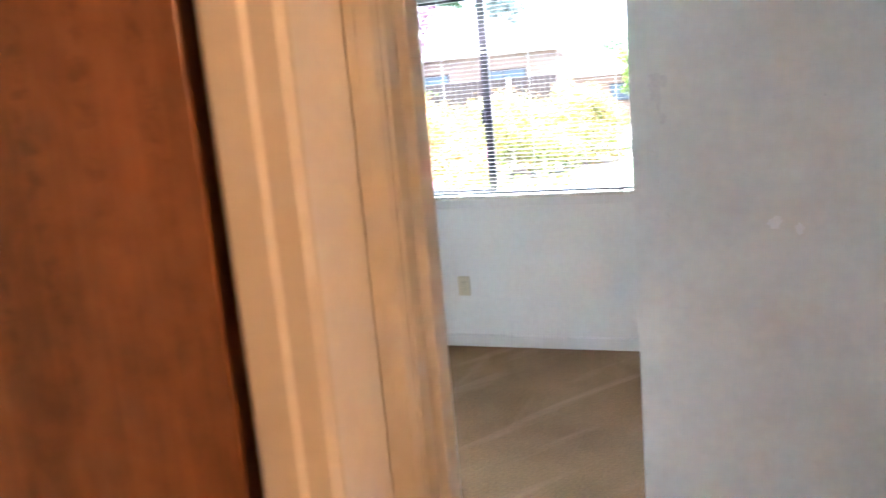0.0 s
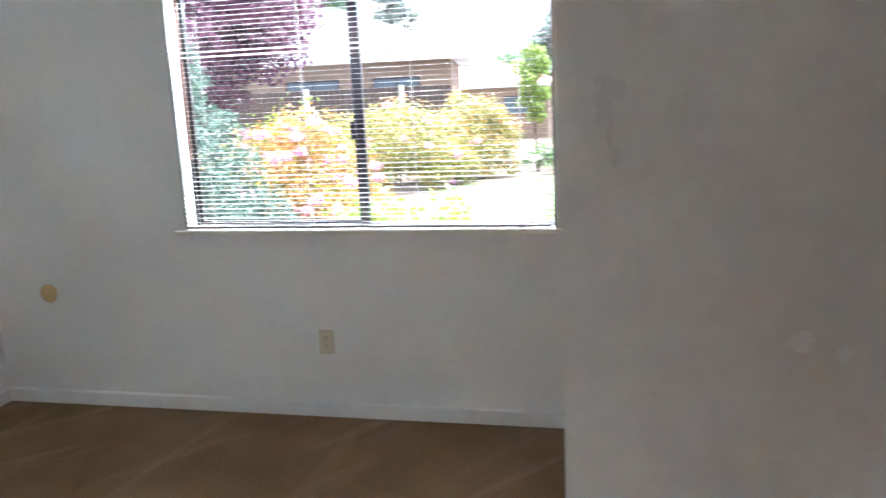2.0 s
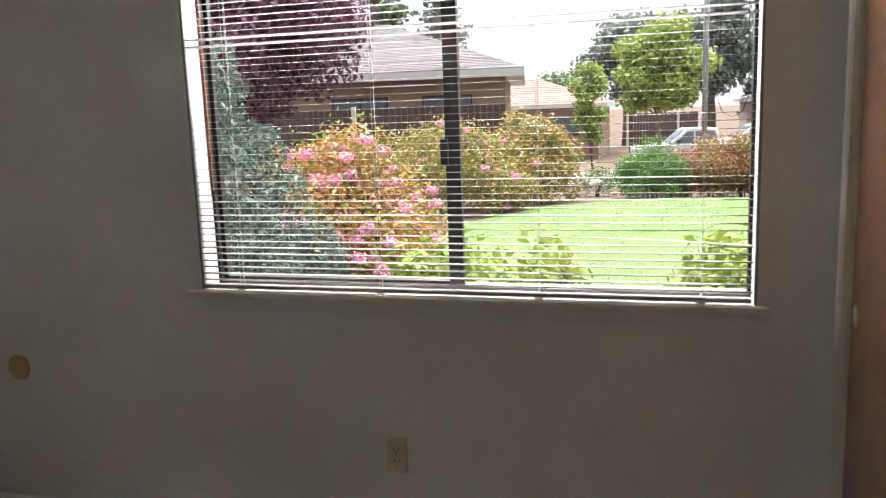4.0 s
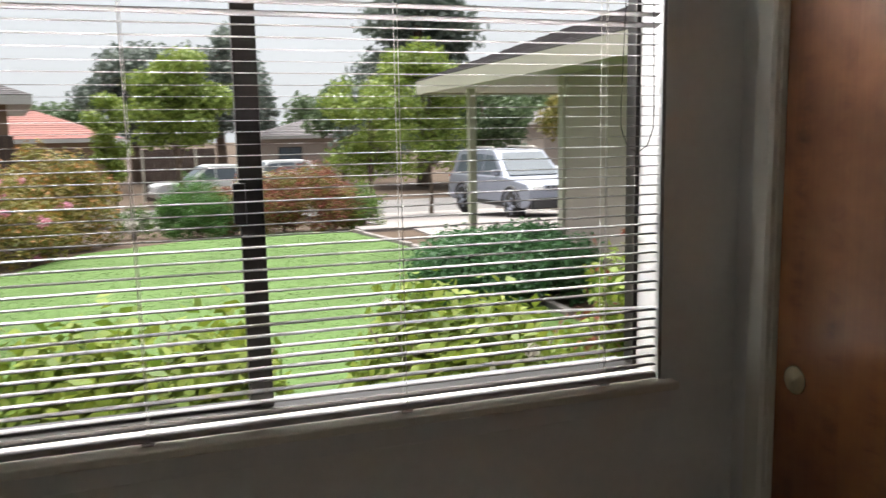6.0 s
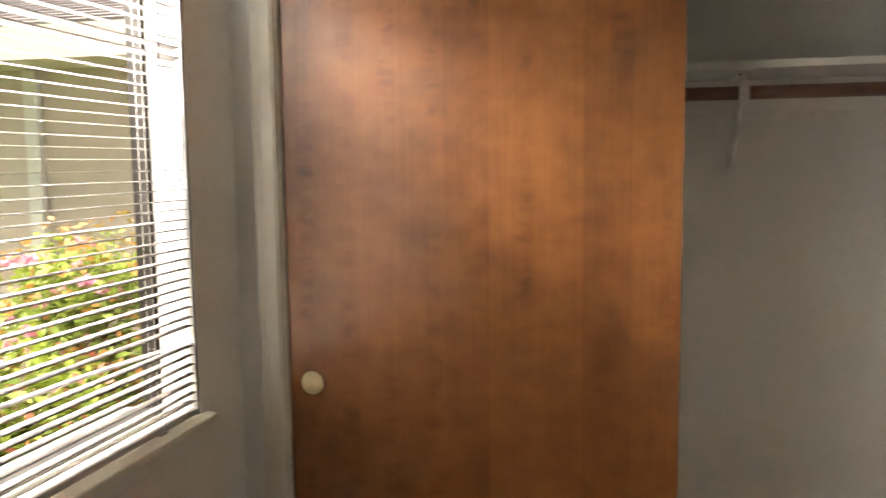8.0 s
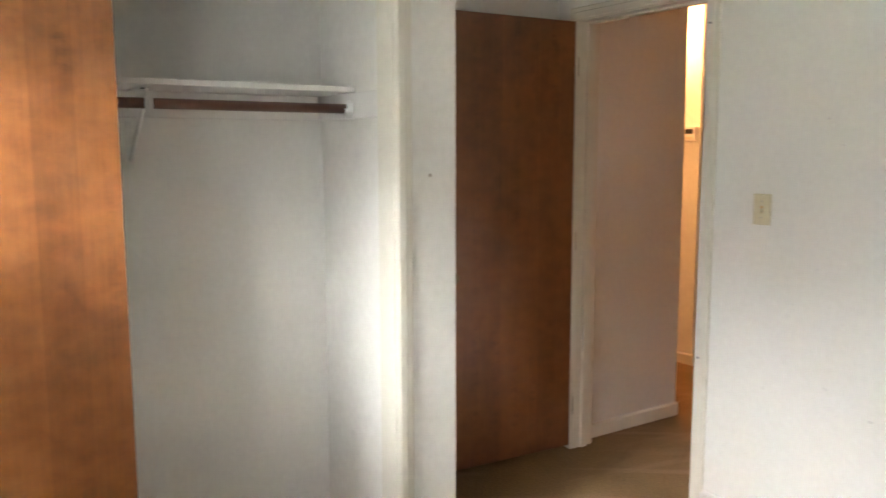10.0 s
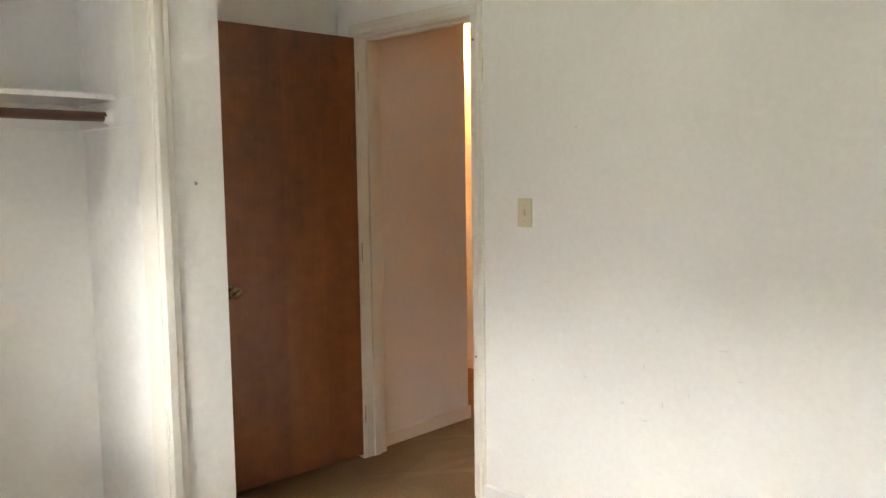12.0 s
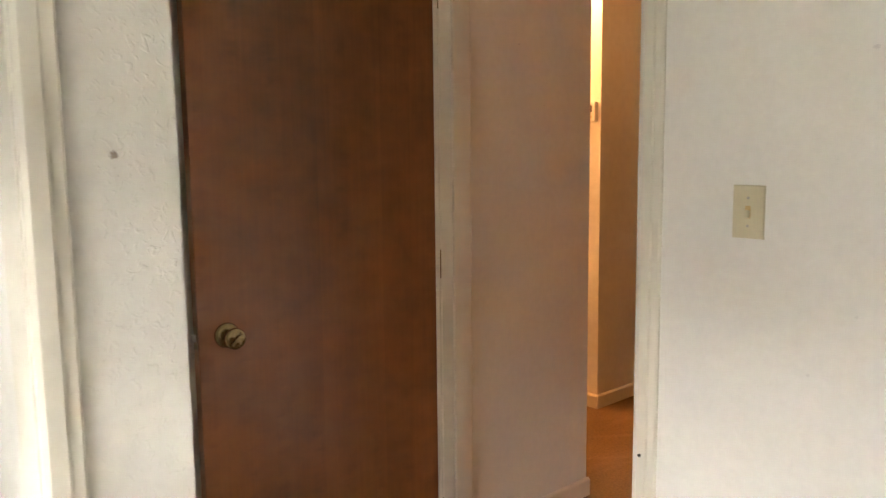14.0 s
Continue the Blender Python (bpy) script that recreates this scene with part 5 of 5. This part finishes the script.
def build_suv(label, at, turn, paint, name="suv", roof_bars=True):
    c = thing(name, label, "car", at=(at[0], at[1], fall(at[1]) + 0.015))
    c.rotation_euler = (0, 0, radians(turn))
    part("body", side_shape(bmesh.new(), [(-2.3, 0.42), (-2.34, 0.85), (-2.25, 1.06), (0.95, 1.08), (1.25, 1.05), (2.15, 0.95), (2.32, 0.80), (2.34, 0.48), (2.1, 0.36), (-2.1, 0.36)], 0.92, 0.05), paint, c)
    part("cabin", side_shape(bmesh.new(), [(-2.22, 1.02), (-2.02, 1.66), (-1.7, 1.74), (0.0, 1.74), (0.22, 1.70), (1.02, 1.04)], 0.86, 0.20), paint, c)
    for s in (1, -1):
        bm = bmesh.new()
        for xs in (((-1.92, 1.10), (-1.18, 1.10), (-1.18, 1.60), (-1.75, 1.60)), ((-1.12, 1.10), (-0.32, 1.10), (-0.32, 1.62), (-1.12, 1.62)), ((-0.26, 1.10), (0.72, 1.10), (0.20, 1.58), (-0.26, 1.62))):
            pts = [(x, s * (0.862 - 0.20 * (z - 1.02)), z) for x, z in xs]
            flat_panel(bm, pts, 0.012 * s)
        part("side_window", bm, CARGLASS, c)
        part("mirror", soft_box((0.52, s * 0.90 - 0.1, 1.10, 0.66, s * 0.90 + 0.1, 1.24), 0.03), paint, c)
        hl_ = part("headlight", soft_box((2.16, s * 0.66 - 0.15, 0.80, 2.34, s * 0.66 + 0.15, 0.90), 0.02), LAMP_CLEAR, c)
        part("fog_lamp", soft_box((2.30, s * 0.62 - 0.07, 0.50, 2.36, s * 0.62 + 0.07, 0.57), 0.015), LAMP_CLEAR, c)
        part("tail_light", soft_box((-2.36, s * 0.78 - 0.08, 0.86, -2.24, s * 0.78 + 0.08, 1.04), 0.02), REDLAMP, c)
        bm = bmesh.new()
        for x in (-1.42, 1.42):
            pts = [(x + 0.46 * math.cos(a), s * 0.90, 0.38 + 0.46 * math.sin(a)) for a in [math.pi * i / 12 for i in range(13)]]
            tube(bm, pts, 0.045, 8)
        part("arch_trim", bm, TRIMBLK, c)
        part("sill_trim", soft_box((-1.0, s * 0.915 - 0.03, 0.34, 1.0, s * 0.915 + 0.03, 0.46), 0.015), TRIMBLK, c)
        part("door_handle", soft_box((-0.12, s * 0.90 - 0.02, 0.96, 0.06, s * 0.90 + 0.025, 0.99), 0.008), paint, c)
        if roof_bars:
            bm = bmesh.new()
            tube(bm, [(-1.7, s * 0.62, 1.74), (-1.6, s * 0.62, 1.80), (-0.1, s * 0.62, 1.80), (0.0, s * 0.62, 1.73)], 0.018, 8)
            part("roof_rail", bm, STEEL, c)
    bm = bmesh.new()
    flat_panel(bm, [(0.98, -0.70, 1.10), (0.98, 0.70, 1.10), (0.32, 0.60, 1.66), (0.32, -0.60, 1.66)], 0.012)
    part("windscreen", bm, CARGLASS, c)
    bm = bmesh.new()
    flat_panel(bm, [(-2.20, 0.66, 1.14), (-2.20, -0.66, 1.14), (-2.06, -0.58, 1.6), (-2.06, 0.58, 1.6)], 0.014)
    part("rear_window", bm, CARGLASS, c)
    g = part("grille", soft_box((2.24, -0.48, 0.76, 2.345, 0.48, 0.92), 0.015), paint, c)
    slot = mesh_of("grille_slot", soft_box((2.335, -0.045, 0.785, 2.352, 0.045, 0.90), 0.01), TRIMBLK)
    for i in range(7):
        o = new("grille_slot", slot)
        o.parent = g
        o.location = (0, -0.39 + i * 0.13, 0)
    b = part("bumper", soft_box((2.12, -0.88, 0.36, 2.42, 0.88, 0.62), 0.05, 3), TRIMBLK, c)
    part("number_plate", soft_box((2.415, -0.17, 0.46, 2.43, 0.17, 0.58), 0.004, 1), WHITE, b)
    part("rear_bumper", soft_box((-2.42, -0.88, 0.38, -2.2, 0.88, 0.62), 0.05, 3), TRIMBLK, c)
    for x in (-1.42, 1.42):
        for y in (0.80, -0.80):
            wheel(c, x, y)
    return c


def build_pickup(label, at, turn, paint):
    c = thing("pickup_truck", label, "car", at=(at[0], at[1], fall(at[1])))
    c.rotation_euler = (0, 0, radians(turn))
    part("body", side_shape(bmesh.new(), [(-2.7, 0.5), (-2.72, 1.05), (0.9, 1.06), (1.3, 1.05), (2.5, 0.98), (2.68, 0.85), (2.7, 0.5), (2.4, 0.42), (-2.4, 0.42)], 0.94, 0.05), paint, c)
    part("cab", side_shape(bmesh.new(), [(-0.9, 1.02), (-0.78, 1.72), (0.4, 1.74), (0.55, 1.70), (1.35, 1.04)], 0.86, 0.2), paint, c)
    part("bed", boxes((-2.62, -0.80, 1.03, -0.98, 0.80, 1.075)), TRIMBLK, c, "dark open truck bed")
    for s in (1, -1):
        bm = bmesh.new()
        for xs in (((-0.72, 1.10), (0.18, 1.10), (0.18, 1.62), (-0.66, 1.62)), ((0.24, 1.10), (1.05, 1.10), (0.52, 1.60), (0.24, 1.62))):
            flat_panel(bm, [(x, s * (0.862 - 0.2 * (z - 1.02)), z) for x, z in xs], 0.012 * s)
        part("side_window", bm, CARGLASS, c)
        part("headlight", soft_box((2.5, s * 0.68 - 0.14, 0.80, 2.7, s * 0.68 + 0.14, 0.94), 0.02), LAMP_CLEAR, c)
        part("mirror", soft_box((0.85, s * 0.92 - 0.1, 1.1, 0.98, s * 0.92 + 0.1, 1.28), 0.03), TRIMBLK, c)
    bm = bmesh.new()
    flat_panel(bm, [(1.30, -0.70, 1.10), (1.30, 0.70, 1.10), (0.64, 0.60, 1.66), (0.64, -0.60, 1.66)], 0.012)
    part("windscreen", bm, CARGLASS, c)
    part("bumper", soft_box((2.5, -0.9, 0.42, 2.78, 0.9, 0.62), 0.04), STEEL, c)
    for x in (-1.75, 1.75):
        for y in (0.82, -0.82):
            wheel(c, x, y, 0.39)
    return c


build_suv("silver sport utility vehicle with black trim parked on the driveway", (7.36, 21.2), -85, SILVER)
build_pickup("white pickup truck parked across the street", (0.5, 38.2), 192, WHITECAR)
build_suv("white sport utility vehicle parked across the street", (3.4, 43.5), 190, WHITECAR, roof_bars=False)
build_suv("far white car parked down the street", (21.5, 43.0), 200, WHITECAR, roof_bars=False)
